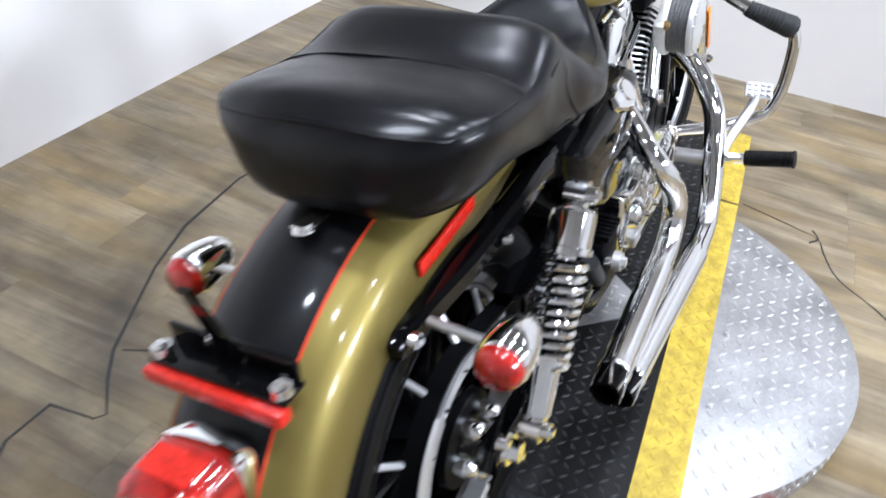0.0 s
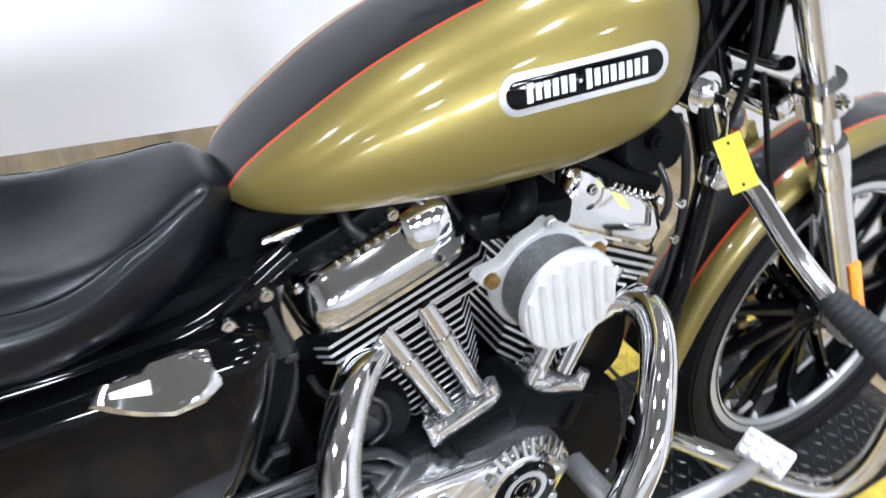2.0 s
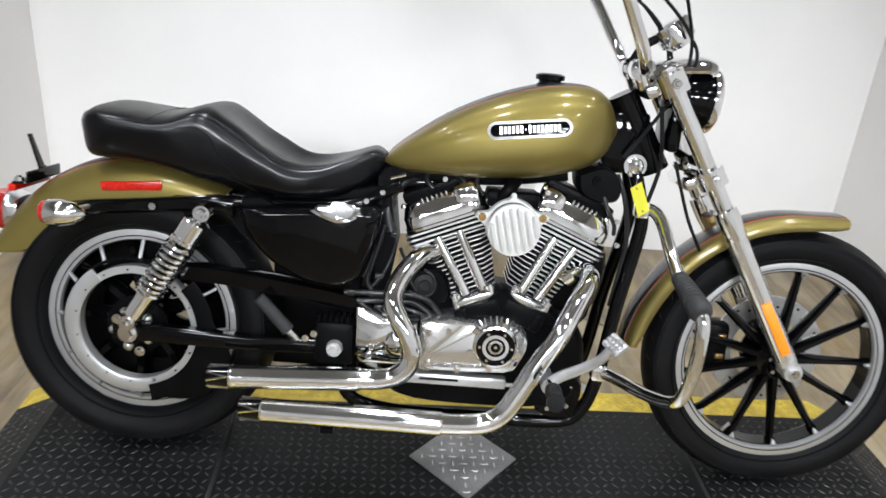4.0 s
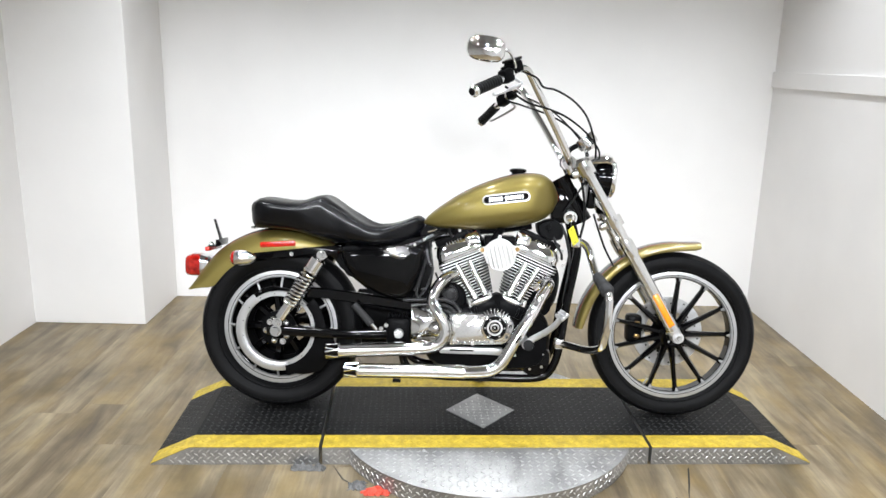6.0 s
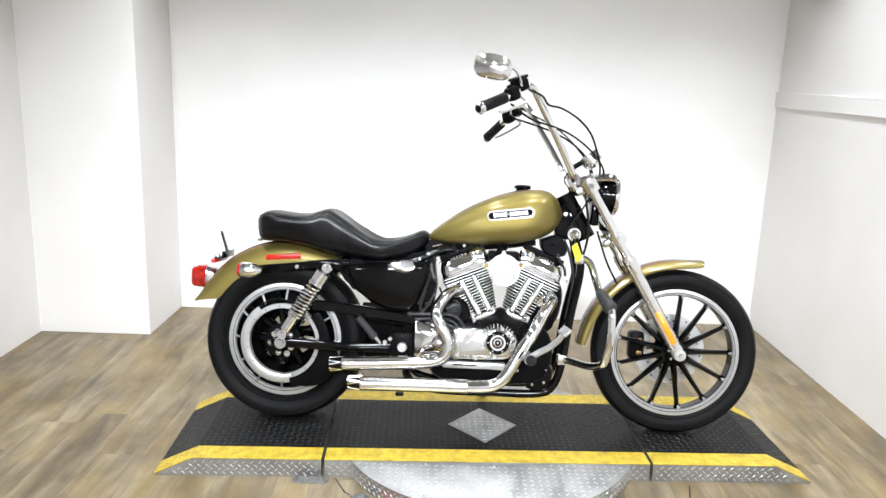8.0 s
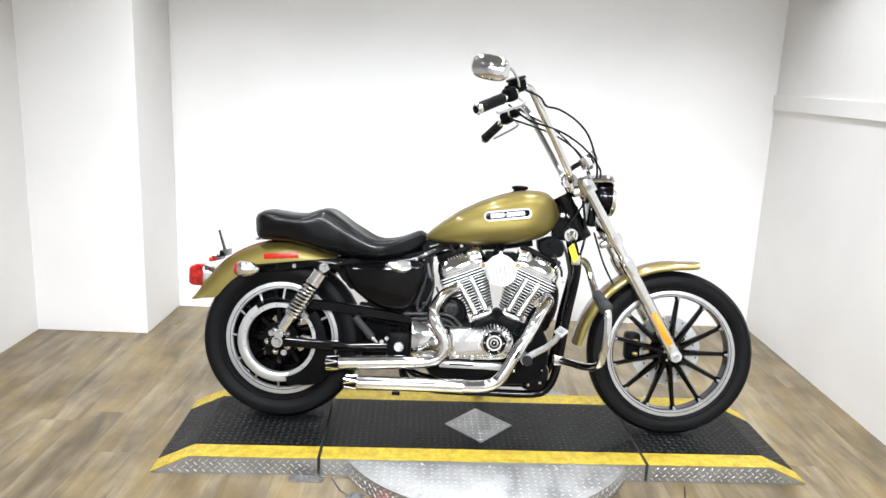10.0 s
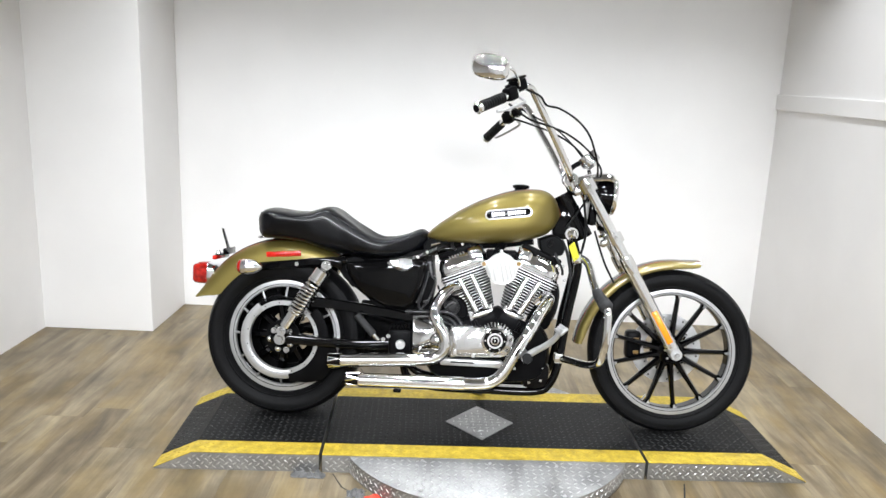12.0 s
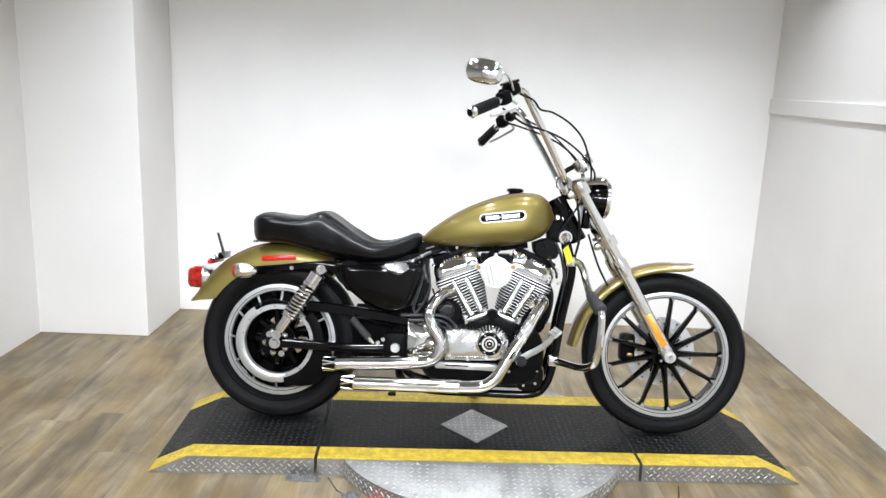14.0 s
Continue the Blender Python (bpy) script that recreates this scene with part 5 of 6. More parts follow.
lathe(bm, [(-0.12, 0.0), (-0.12, 0.054)] + [(-0.12 - 0.003 * k - 0.0015 * (k % 2), 0.054 - 0.0018 * (k % 2)) for k in range(1, 14)] + [(-0.164, 0.054), (-0.164, 0.0)], AC, "Y", 60)
part("filter_element", bm, mesh_grey, air, "grey mesh filter element")
bm = bmesh.new()
n = 72
rows = []
cover_r = [(0.0575, -0.160), (0.0575, -0.166), (0.0560, -0.169)]
for r, y in cover_r:
    rows.append([bm.verts.new((AC.x + r * math.cos(2 * math.pi * k / n), y, AC.z + r * math.sin(2 * math.pi * k / n))) for k in range(n)])
skin(bm, rows, cap=False)
bm.faces.new(rows[0][::-1])
bm.faces.new(rows[2])
ribbed = part("ribbed_cover", bm, cast_white, air, "ribbed cast aluminium cover")
m = Matrix.Translation(AC + Vector((0, -0.169, 0))) @ Matrix.Rotation(radians(-14), 4, "Y")
for i in range(-3, 4):
    x = i * 0.0155
    hgt = math.sqrt(max(0.0, 0.054 ** 2 - x * x)) * 0.92
    bm = bmesh.new()
    rows2 = []
    for z in (-hgt, -hgt * 0.8, 0, hgt * 0.8, hgt):
        w = 0.0062 if abs(z) < hgt else 0.003
        rows2.append([bm.verts.new(m @ Vector((x + dx * w, dy, z))) for dx, dy in ((-1, 0.002), (-0.75, -0.0040), (0, -0.0062), (0.75, -0.0040), (1, 0.002))])
    skin(bm, rows2)
    part("rib", bm, cast_white, ribbed)
bm = bmesh.new()
tube(bm, [(0.83, -0.09, 0.69), (0.845, -0.095, 0.715), (0.86, -0.06, 0.73)], 0.016, 10)
box(bm, (0.855, -0.055, 0.69), (0.12, 0.08, 0.035), 0.008)
part("carburettor", bm, satin_black, bike, "black carburettor body")

# exhaust
def exhaust(pipe, straight, r_pipe, r_muf, label):
    bm = bmesh.new()
    tube(bm, pipe, r_pipe, 24, 8)
    ob = part("exhaust_pipe", bm, chrome, bike, label)
    a, b = Vector(straight[0]), Vector(straight[1])
    ax = (b - a).normalized()
    bm = bmesh.new()
    q = ax.to_track_quat("Z", "Y").to_matrix()
    rows = []
    prof = [(0.0, r_pipe * 1.01), (0.004, r_muf), (0.10, r_muf), ((b - a).length - 0.06, r_muf), ((b - a).length - 0.056, r_muf * 1.03), ((b - a).length - 0.05, r_muf * 1.03), ((b - a).length - 0.048, r_muf * 0.97)]
    for d, r in prof:
        rows.append([bm.verts.new(a + ax * d + q @ Vector((r * math.cos(2 * math.pi * k / 28), r * math.sin(2 * math.pi * k / 28), 0))) for k in range(28)])
    skin(bm, rows)
    part("muffler", bm, chrome, ob, "straight chrome muffler")
    bm = bmesh.new()
    rows = []
    for d, r in ((-0.05, r_muf * 0.95), (0.0, r_muf * 0.92), (0.0, r_muf * 0.72), (-0.04, r_muf * 0.70)):
        rows.append([bm.verts.new(b + ax * d + q @ Vector((r * math.cos(2 * math.pi * k / 28), r * math.sin(2 * math.pi * k / 28), 0))) for k in range(28)])
    skin(bm, rows)
    tip = part("muffler_tip", bm, gloss_black, ob, "black slotted muffler tip")
    for k in range(5):
        ang = 2 * math.pi * k / 5 + 0.4
        for da in (-0.34, 0.34):
            bm = bmesh.new()
            p0 = b - ax * 0.047 + q @ Vector((r_muf * 0.97 * math.cos(ang), r_muf * 0.97 * math.sin(ang), 0))
            p1 = b - ax * 0.001 + q @ Vector((r_muf * 0.95 * math.cos(ang + da), r_muf * 0.95 * math.sin(ang + da), 0))
            rod(bm, p0, p1, 0.0025, 0.0025, 6)
            part("tip_strip", bm, chrome, tip)
    return ob


rear_pipe = exhaust([(0.690, -0.060, 0.555), (0.662, -0.085, 0.548), (0.632, -0.120, 0.523), (0.610, -0.155, 0.490), (0.606, -0.180, 0.462), (0.622, -0.198, 0.428), (0.644, -0.207, 0.393), (0.655, -0.210, 0.357), (0.647, -0.211, 0.323), (0.620, -0.211, 0.299), (0.580, -0.211, 0.289), (0.545, -0.211, 0.287)], ((0.548, -0.211, 0.287), (0.212, -0.211, 0.268)), 0.0225, 0.0262, "chrome rear exhaust pipe")
front_pipe = exhaust([(1.000, -0.040, 0.508), (1.024, -0.055, 0.530), (1.043, -0.085, 0.534), (1.038, -0.122, 0.518), (1.008, -0.168, 0.482), (0.972, -0.208, 0.425), (0.925, -0.226, 0.350), (0.888, -0.236, 0.283), (0.862, -0.240, 0.245), (0.828, -0.242, 0.223), (0.780, -0.242, 0.215), (0.730, -0.242, 0.213)], ((0.735, -0.242, 0.213), (0.285, -0.211, 0.200)), 0.0225, 0.0262, "chrome front exhaust pipe")
bm = bmesh.new()
box(bm, (0.48, -0.225, 0.170), (0.03, 0.02, 0.012), 0.003)
part("muffler_bracket", bm, satin_black, front_pipe)

# ---- frame ----
bm = bmesh.new()
tube(bm, [(1.13, 0, 0.86), (0.95, 0, 0.80), (0.75, 0, 0.715), (0.58, 0, 0.690), (0.40, 0, 0.64), (0.25, 0, 0.62)], 0.022, 14)
part("frame_backbone", bm, gloss_black, bike, "black frame backbone")
for side in (-1, 1):
    bm = bmesh.new()
    tube(bm, [(1.125, side * 0.03, 0.80), (1.150, side * 0.055, 0.70), (1.156, side * 0.060, 0.632), (1.122, side * 0.075, 0.447), (1.097, side * 0.085, 0.275), (1.066, side * 0.09, 0.190), (1.010, side * 0.09, 0.158), (0.83, side * 0.09, 0.154), (0.60, side * 0.09, 0.158), (0.50, side * 0.09, 0.20), (0.49, side * 0.09, 0.32)], 0.016, 14)
    part("frame_tube", bm, gloss_black, bike, "black frame downtube")
    bm = bmesh.new()
    tube(bm, [(0.60, side * 0.07, 0.700), (0.50, side * 0.095, 0.655), (0.36, side * 0.105, 0.645), (0.22, side * 0.105, 0.640), (0.10, side * 0.10, 0.630)], 0.014, 12)
    part("seat_rail", bm, gloss_black, bike)
    bm = bmesh.new()
    tube(bm, [(0.560, side * 0.075, 0.690), (0.548, side * 0.085, 0.60), (0.540, side * 0.09, 0.50), (0.52, side * 0.09, 0.38), (0.50, side * 0.09, 0.30)], 0.014, 12)
    part("frame_upright", bm, gloss_black, bike)
STEER0, STEER1 = Vector((1.078, 0, 0.955)), Vector((1.195, 0, 0.755))
bm = bmesh.new()
rod(bm, STEER0 + (STEER1 - STEER0) * 0.08, STEER1 - (STEER1 - STEER0) * 0.08, 0.034, 0.034, 24)
box(bm, (1.105, 0, 0.83), (0.10, 0.06, 0.14), 0.01)
part("steering_neck", bm, gloss_black, bike, "black steering neck")
bm = bmesh.new()
slot = [(1.06, 0.855), (1.10, 0.866), (1.13, 0.846), (1.126, 0.815), (1.09, 0.798), (1.05, 0.82)]
rows = [[bm.verts.new((x, y, z)) for x, z in slot] for y in (-0.008, -0.014)]
skin(bm, rows)
tab = part("tank_tab", bm, gold_paint, bike, "gold tank mounting tab")
bolt(tab, (1.111, -0.014, 0.834), 0.011)
bolt(bike, (1.131, -0.006, 0.878), 0.013, mat=satin)
# coil bracket and horn-side clutter below the tank
slab_y("coil_cover", [(1.00, 0.755), (1.06, 0.775), (1.10, 0.745), (1.095, 0.70), (1.05, 0.695), (1.01, 0.715)], ((0.04, 1.0), (-0.055, 1.0), (-0.062, 0.9)), satin_black, "black coil cover")
bolt(bike, (1.045, -0.062, 0.742), 0.013, mat=satin_black)
bm = bmesh.new()
lathe(bm, [(-0.050, 0.0), (-0.050, 0.018), (-0.058, 0.018), (-0.062, 0.014), (-0.066, 0.0)], (1.128, 0, 0.783), "Y", 26)
lathe(bm, [(-0.03, 0.026), (-0.05, 0.026), (-0.05, 0.0)], (1.128, 0, 0.783), "Y", 26)
switch = part("ignition_switch", bm, chrome, bike, "chrome ignition switch with key")
bm = bmesh.new()
box(bm, (1.128, -0.074, 0.783), (0.003, 0.022, 0.012), 0.001, segments=1)
tube(bm, [(1.128, -0.083, 0.778), (1.126, -0.092, 0.768), (1.123, -0.099, 0.746)], 0.0016, 6)
part("key", bm, chrome, switch)
bm = bmesh.new()
corners = [Vector(p) for p in ((1.114, -0.090, 0.737), (1.131, -0.109, 0.756), (1.149, -0.141, 0.699), (1.132, -0.121, 0.679))]
face = (corners[1] - corners[0]).cross(corners[3] - corners[0]).normalized()
rows = [[bm.verts.new(p + face * d) for p in corners] for d in (-0.0007, 0.0007)]
skin(bm, rows)
tag = part("key_tag", bm, yellow_card, switch, "yellow paper key tag", False)
for u in (0.12, 0.90):
    bm = bmesh.new()
    p = corners[0].lerp(corners[3], u) + (corners[1] - corners[0]) * 0.5
    rod(bm, p - face * 0.0012, p + face * 0.0012, 0.0022, 0.0022, 10)
    part("tag_hole", bm, dark_joint, tag)

# hoses, wiring and small hardware round the engine
for pts, r in (
    ([(0.640, -0.020, 0.715), (0.610, -0.040, 0.704), (0.589, -0.050, 0.682), (0.578, -0.062, 0.655), (0.576, -0.070, 0.634), (0.584, -0.076, 0.600)], 0.0095),
    ([(0.584, -0.076, 0.604), (0.595, -0.080, 0.580), (0.596, -0.082, 0.555), (0.586, -0.086, 0.520), (0.567, -0.095, 0.485), (0.548, -0.10, 0.462)], 0.0042),
    ([(0.572, -0.098, 0.612), (0.561, -0.100, 0.561), (0.549, -0.102, 0.518), (0.540, -0.104, 0.480), (0.554, -0.106, 0.455)], 0.0048),
    ([(0.535, -0.095, 0.640), (0.552, -0.10, 0.585), (0.545, -0.105, 0.530), (0.530, -0.11, 0.490)], 0.0040),
    ([(0.490, -0.115, 0.452), (0.531, -0.116, 0.455), (0.576, -0.116, 0.456), (0.638, -0.114, 0.458), (0.681, -0.112, 0.446), (0.712, -0.108, 0.414)], 0.0068),
    ([(0.498, -0.112, 0.434), (0.531, -0.113, 0.435), (0.577, -0.112, 0.438), (0.640, -0.110, 0.439), (0.675, -0.108, 0.424), (0.702, -0.105, 0.398)], 0.0066),
    ([(0.560, -0.105, 0.420), (0.600, -0.104, 0.422), (0.641, -0.102, 0.418), (0.676, -0.100, 0.405), (0.700, -0.098, 0.388)], 0.0060),
    ([(0.668, -0.086, 0.512), (0.688, -0.092, 0.500), (0.695, -0.094, 0.478), (0.690, -0.094, 0.458), (0.672, -0.096, 0.448)], 0.0034),
    ([(0.648, -0.086, 0.500), (0.640, -0.094, 0.482), (0.652, -0.096, 0.462)], 0.0032),
    ([(0.610, -0.090, 0.560), (0.622, -0.088, 0.535), (0.648, -0.086, 0.515)], 0.0040),
    ([(0.66, -0.05, 0.735), (0.66, -0.07, 0.715), (0.675, -0.075, 0.70)], 0.006),
    ([(0.77, -0.05, 0.735), (0.775, -0.06, 0.71), (0.79, -0.06, 0.69)], 0.006),
    ([(1.06, -0.05, 0.72), (1.075, -0.07, 0.68), (1.095, -0.06, 0.645), (1.10, -0.05, 0.62)], 0.005),
    ([(1.09, -0.05, 0.76), (1.115, -0.055, 0.70), (1.13, -0.055, 0.60), (1.11, -0.06, 0.45)], 0.006),
    ([(0.72, -0.03, 0.735), (0.735, -0.05, 0.725), (0.75, -0.06, 0.71)], 0.007),
):
    bm = bmesh.new()
    tube(bm, pts, r, 10)
    part("hose", bm, hose_rubber, bike)
bm = bmesh.new()
tube(bm, [(0.580, -0.066, 0.668), (0.575, -0.072, 0.634), (0.586, -0.077, 0.594)], (0.0165, 0.0150), 14)
part("hose_sleeve", bm, hose_rubber, bike, "fat black rubber hose sleeve")
bm = bmesh.new()
lathe(bm, [(-0.094, 0.0), (-0.094, 0.012), (-0.091, 0.014), (-0.090, 0.026), (-0.084, 0.030), (-0.070, 0.031)], (0.672, 0, 0.474), "Y", 28)
part("starter_cap", bm, hose_rubber, bike, "round black starter motor end")
for c, w in (((0.568, -0.108, 0.495), (0.020, 0.012, 0.010)), ((0.594, -0.082, 0.588), (0.014, 0.012, 0.012)), ((0.505, -0.116, 0.453), (0.018, 0.015, 0.015))):
    bm = bmesh.new()
    box(bm, c, w, 0.003)
    part("wire_connector", bm, hose_rubber, bike)
slab_y("starter_housing", [(0.63, 0.50), (0.68, 0.52), (0.72, 0.50), (0.735, 0.45), (0.71, 0.42), (0.65, 0.42), (0.62, 0.45)], ((0.05, 1.0), (-0.070, 1.0), (-0.085, 0.85)), satin_black, "black starter housing")
slab_y("inner_fender", [(0.205, 0.625), (0.42, 0.625), (0.42, 0.505), (0.378, 0.47), (0.35, 0.50), (0.30, 0.532), (0.264, 0.535), (0.225, 0.60)], ((0.03, 1.0), (-0.050, 1.0), (-0.054, 0.95)), satin_black, "black inner fender")
slab_y("regulator_box", [(0.255, 0.655), (0.30, 0.66), (0.33, 0.64), (0.325, 0.60), (0.28, 0.59), (0.25, 0.61)], ((0.0, 1.0), (-0.118, 1.0), (-0.124, 0.9)), satin_black, "black electrics box")
for p in ((0.565, -0.118, 0.690), (0.548, -0.118, 0.652), (0.530, -0.118, 0.668), (0.527, -0.122, 0.545), (0.70, -0.085, 0.725), (1.098, -0.075, 0.655), (1.105, -0.07, 0.60), (0.64, -0.10, 0.46), (0.93, -0.10, 0.715)):
    bolt(bike, p, 0.0065)
bm = bmesh.new()
rod(bm, (0.578, -0.075, 0.716), (0.612, -0.080, 0.727), 0.004, 0.004, 8)
part("tank_bolt", bm, chrome, bike)
bm = bmesh.new()
rod(bm, (0.57, -0.10, 0.262), (0.93, -0.105, 0.248), 0.005, 0.005, 10)
part("brake_rod", bm, satin, bike, "thin steel brake rod")

slab_y("horn_mount", [(0.985, 0.60), (1.03, 0.615), (1.08, 0.59), (1.095, 0.53), (1.075, 0.44), (1.03, 0.41), (0.985, 0.44), (0.97, 0.52)], ((0.06, 1.0), (-0.030, 1.0), (-0.045, 0.85)), satin_black, "black horn and front mount")
slab_y("engine_mount", [(0.885, 0.43), (0.90, 0.50), (0.955, 0.545), (1.04, 0.55), (1.06, 0.42), (0.98, 0.39)], ((0.09, 1.0), (-0.060, 1.0), (-0.068, 0.9)), satin_black, "black front engine mount")
slab_y("tank_mount", [(0.545, 0.715), (0.575, 0.742), (0.66, 0.738), (0.642, 0.728), (0.594, 0.705), (0.570, 0.655), (0.55, 0.655)], ((0.06, 1.0), (-0.050, 1.0), (-0.058, 0.92)), satin_black, "black rear tank mount")

# foot controls
bm = bmesh.new()
tube(bm, [(0.958, -0.110, 0.306), (0.958, -0.180, 0.318), (0.958, -0.245, 0.325)], 0.012, 12)
rod(bm, (0.958, -0.238, 0.324), (0.958, -0.288, 0.332), 0.0135, 0.011, 14)
peg = part("foot_peg", bm, chrome, bike, "folding foot peg with ribbed rubber")
bm = bmesh.new()
a, b2 = Vector((0.958, -0.284, 0.332)), Vector((0.948, -0.384, 0.350))
ax = (b2 - a).normalized()
prof = [(0.0, 0.0)]
for k in range(19):
    prof += [(0.005 * k, 0.0155), (0.005 * k + 0.0008, 0.0175), (0.005 * k + 0.0030, 0.0175), (0.005 * k + 0.0038, 0.0155)]
prof += [(0.0955, 0.019), (0.100, 0.0187), (0.101, 0.0)]
lathe(bm, prof, (0, 0, 0), "Z", 18, m=Matrix.Translation(a) @ ax.to_track_quat("Z", "Y").to_matrix().to_4x4())
part("peg_rubber", bm, grip_rubber, peg, "ribbed black rubber")
bm = bmesh.new()
tube(bm, [(0.955, -0.228, 0.322), (0.980, -0.235, 0.345), (1.020, -0.250, 0.372), (1.052, -0.266, 0.402), (1.068, -0.274, 0.428)], (0.013, 0.010), 12)
rod(bm, (0.955, -0.10, 0.318), (0.955, -0.240, 0.320), 0.016, 0.016, 16)
pedal = part("brake_pedal", bm, fin_edge, bike, "bare aluminium brake pedal")
pm = Matrix.Translation((1.076, -0.277, 0.440)) @ Euler((radians(8), radians(-42), radians(12))).to_matrix().to_4x4()
bm = bmesh.new()
box(bm, (0, 0, 0), (0.036, 0.058, 0.010), 0.003, pm)
for i in range(3):
    for j in range(4):
        box(bm, (-0.0115 + i * 0.0115, -0.0205 + j * 0.0137, 0.007), (0.008, 0.010, 0.006), 0.0015, pm, 1)
part("pedal_pad", bm, fin_edge, pedal, "blocked aluminium pedal pad")

# highway bar with foot rest
bm = bmesh.new()
tube(bm, [(1.150, -0.050, 0.690), (1.175, -0.058, 0.688), (1.192, -0.085, 0.665), (1.200, -0.150, 0.615), (1.206, -0.224, 0.574), (1.222, -0.290, 0.545), (1.232, -0.318, 0.515), (1.232, -0.318, 0.440), (1.226, -0.308, 0.375), (1.214, -0.280, 0.326), (1.180, -0.200, 0.302), (1.130, -0.110, 0.297), (1.095, -0.070, 0.297)], 0.0142, 18, 8)
guard = part("highway_bar", bm, chrome, bike, "bent chrome highway bar with a rubber foot rest")
bm = bmesh.new()
g0, g1 = Vector((1.206, -0.212, 0.578)), Vector((1.225, -0.300, 0.541))
gx = (g1 - g0).normalized()
prof = [(-0.006, 0.0), (-0.005, 0.0160)]
for k in range(9):
    r = 0.0170 + 0.0007 * k
    prof += [(0.009 * k, r), (0.009 * k + 0.002, r + 0.0014), (0.009 * k + 0.0065, r + 0.0014), (0.009 * k + 0.0080, r)]
prof += [(0.088, 0.0240), (0.104, 0.0255), (0.114, 0.022), (0.119, 0.014), (0.120, 0.0)]
lathe(bm, prof, (0, 0, 0), "Z", 22, m=Matrix.Translation(g0) @ gx.to_track_quat("Z", "Y").to_matrix().to_4x4())
part("bar_rubber", bm, worn_rubber, guard, "ribbed grey rubber sleeve")
bm = bmesh.new()
box(bm, (1.148, -0.055, 0.690), (0.030, 0.035, 0.040), 0.006)
part("bar_clamp", bm, chrome, guard)
bm = bmesh.new()
box(bm, (1.095, -0.075, 0.298), (0.035, 0.035, 0.040), 0.006)
part("bar_clamp", bm, chrome, guard)

# side stand
bm = bmesh.new()
tube(bm, [(0.86, 0.10, 0.17), (0.84, 0.17, 0.12), (0.80, 0.26, 0.075)], 0.012, 12)
box(bm, (0.795, 0.275, 0.062), (0.06, 0.04, 0.008), 0.003)
part("side_stand", bm, gloss_black, bike, "black side stand")

# ---- front end ----
FAX = Vector((0.5075, 0, -0.8617))


def fork_at(z, y):
    top = Vector((1.166, y, 0.985))
    return top + FAX * ((0.985 - z) / 0.8617)


for side in (-1, 1):
    y = side * 0.088
    bm = bmesh.new()
    rod(bm, fork_at(1.0, y), fork_at(0.66, y), 0.0195, 0.0195, 24)
    part("fork_tube", bm, chrome, bike, "chrome upper fork tube")
    bm = bmesh.new()
    rod(bm, fork_at(0.645, y), fork_at(0.36, y), 0.0255, 0.0245, 24)
    low = part("fork_slider", bm, polished, bike, "polished aluminium fork slider")
    bm = bmesh.new()
    up = Matrix.Translation(fork_at(0.705, y)) @ FAX.to_track_quat("Z", "Y").to_matrix().to_4x4()
    lathe(bm, [(0.0, 0.0), (0.0, 0.026), (0.016, 0.028), (0.060, 0.028), (0.072, 0.0258), (0.072, 0.0)], (0, 0, 0), "Z", 24, m=up)
    part("dust_collar", bm, chrome, low, "chrome dust collar")
    bm = bmesh.new()
    foot = Matrix.Translation(fork_at(0.362, y)) @ FAX.to_track_quat("Z", "Y").to_matrix().to_4x4()
    lathe(bm, [(0.0, 0.0), (0.0, 0.0248), (0.045, 0.021), (0.050, 0.0)], (0, 0, 0), "Z", 24, m=foot)
    part("slider_foot", bm, satin, low)
    bm = bmesh.new()
    lathe(bm, [(-0.024, 0.0), (-0.024, 0.022), (0.024, 0.022), (0.024, 0.0)], fork_at(0.335, y), "Y", 24)
    part("axle_lug", bm, satin, low)
    bolt(low, fork_at(0.335, y) + Vector((0, side * 0.024, 0)), 0.013, (0, side, 0))
    bm = bmesh.new()
    m = Matrix.Translation(fork_at(0.44, y + side * 0.0265)) @ Matrix.Rotation(math.atan2(-FAX.x, -FAX.z), 4, "Y")
    box(bm, (0, 0, 0), (0.024, 0.006, 0.140), 0.0035, m)
    part("reflector", bm, orange_lens, low, "orange fork reflector")
    bm = bmesh.new()
    rows = [[bm.verts.new((x, side * yy, z)) for x, z in ((1.344, 0.662), (1.375, 0.676), (1.448, 0.560), (1.462, 0.528), (1.440, 0.520), (1.418, 0.548))] for yy in (0.062, 0.068)]
    skin(bm, rows)
    stay = part("fender_stay", bm, gold_paint, front_fender, "gold fender bracket")
    bolt(stay, (1.440, side * 0.07, 0.534), 0.010, (0, side, 0))
bm = bmesh.new()
rod(bm, (FW.x + 0.002, -0.12, FW.z), (FW.x + 0.002, 0.12, FW.z), 0.011, 0.011, 18)
part("front_axle", bm, satin, bike)


def clamp(z, mat, thick, label):
    bm = bmesh.new()
    m = Matrix.Translation(fork_at(z, 0)) @ Matrix.Rotation(math.atan2(-FAX.x, -FAX.z), 4, "Y")
    box(bm, (-0.03, 0, 0), (0.055, 0.15, thick), 0.01, m)
    for s in (-1, 1):
        p, q = fork_at(z + thick * 0.6, s * 0.088), fork_at(z - thick * 0.6, s * 0.088)
        rod(bm, p, q, 0.032, 0.032, 28)
    ob = part("triple_clamp", bm, mat, bike, label)
    for s in (-1, 1):
        bolt(ob, fork_at(z, s * 0.119), 0.011, (0, s, 0))


clamp(0.972, chrome, 0.034, "chrome upper triple clamp")
clamp(0.775, chrome, 0.030, "chrome lower triple clamp")
bm = bmesh.new()
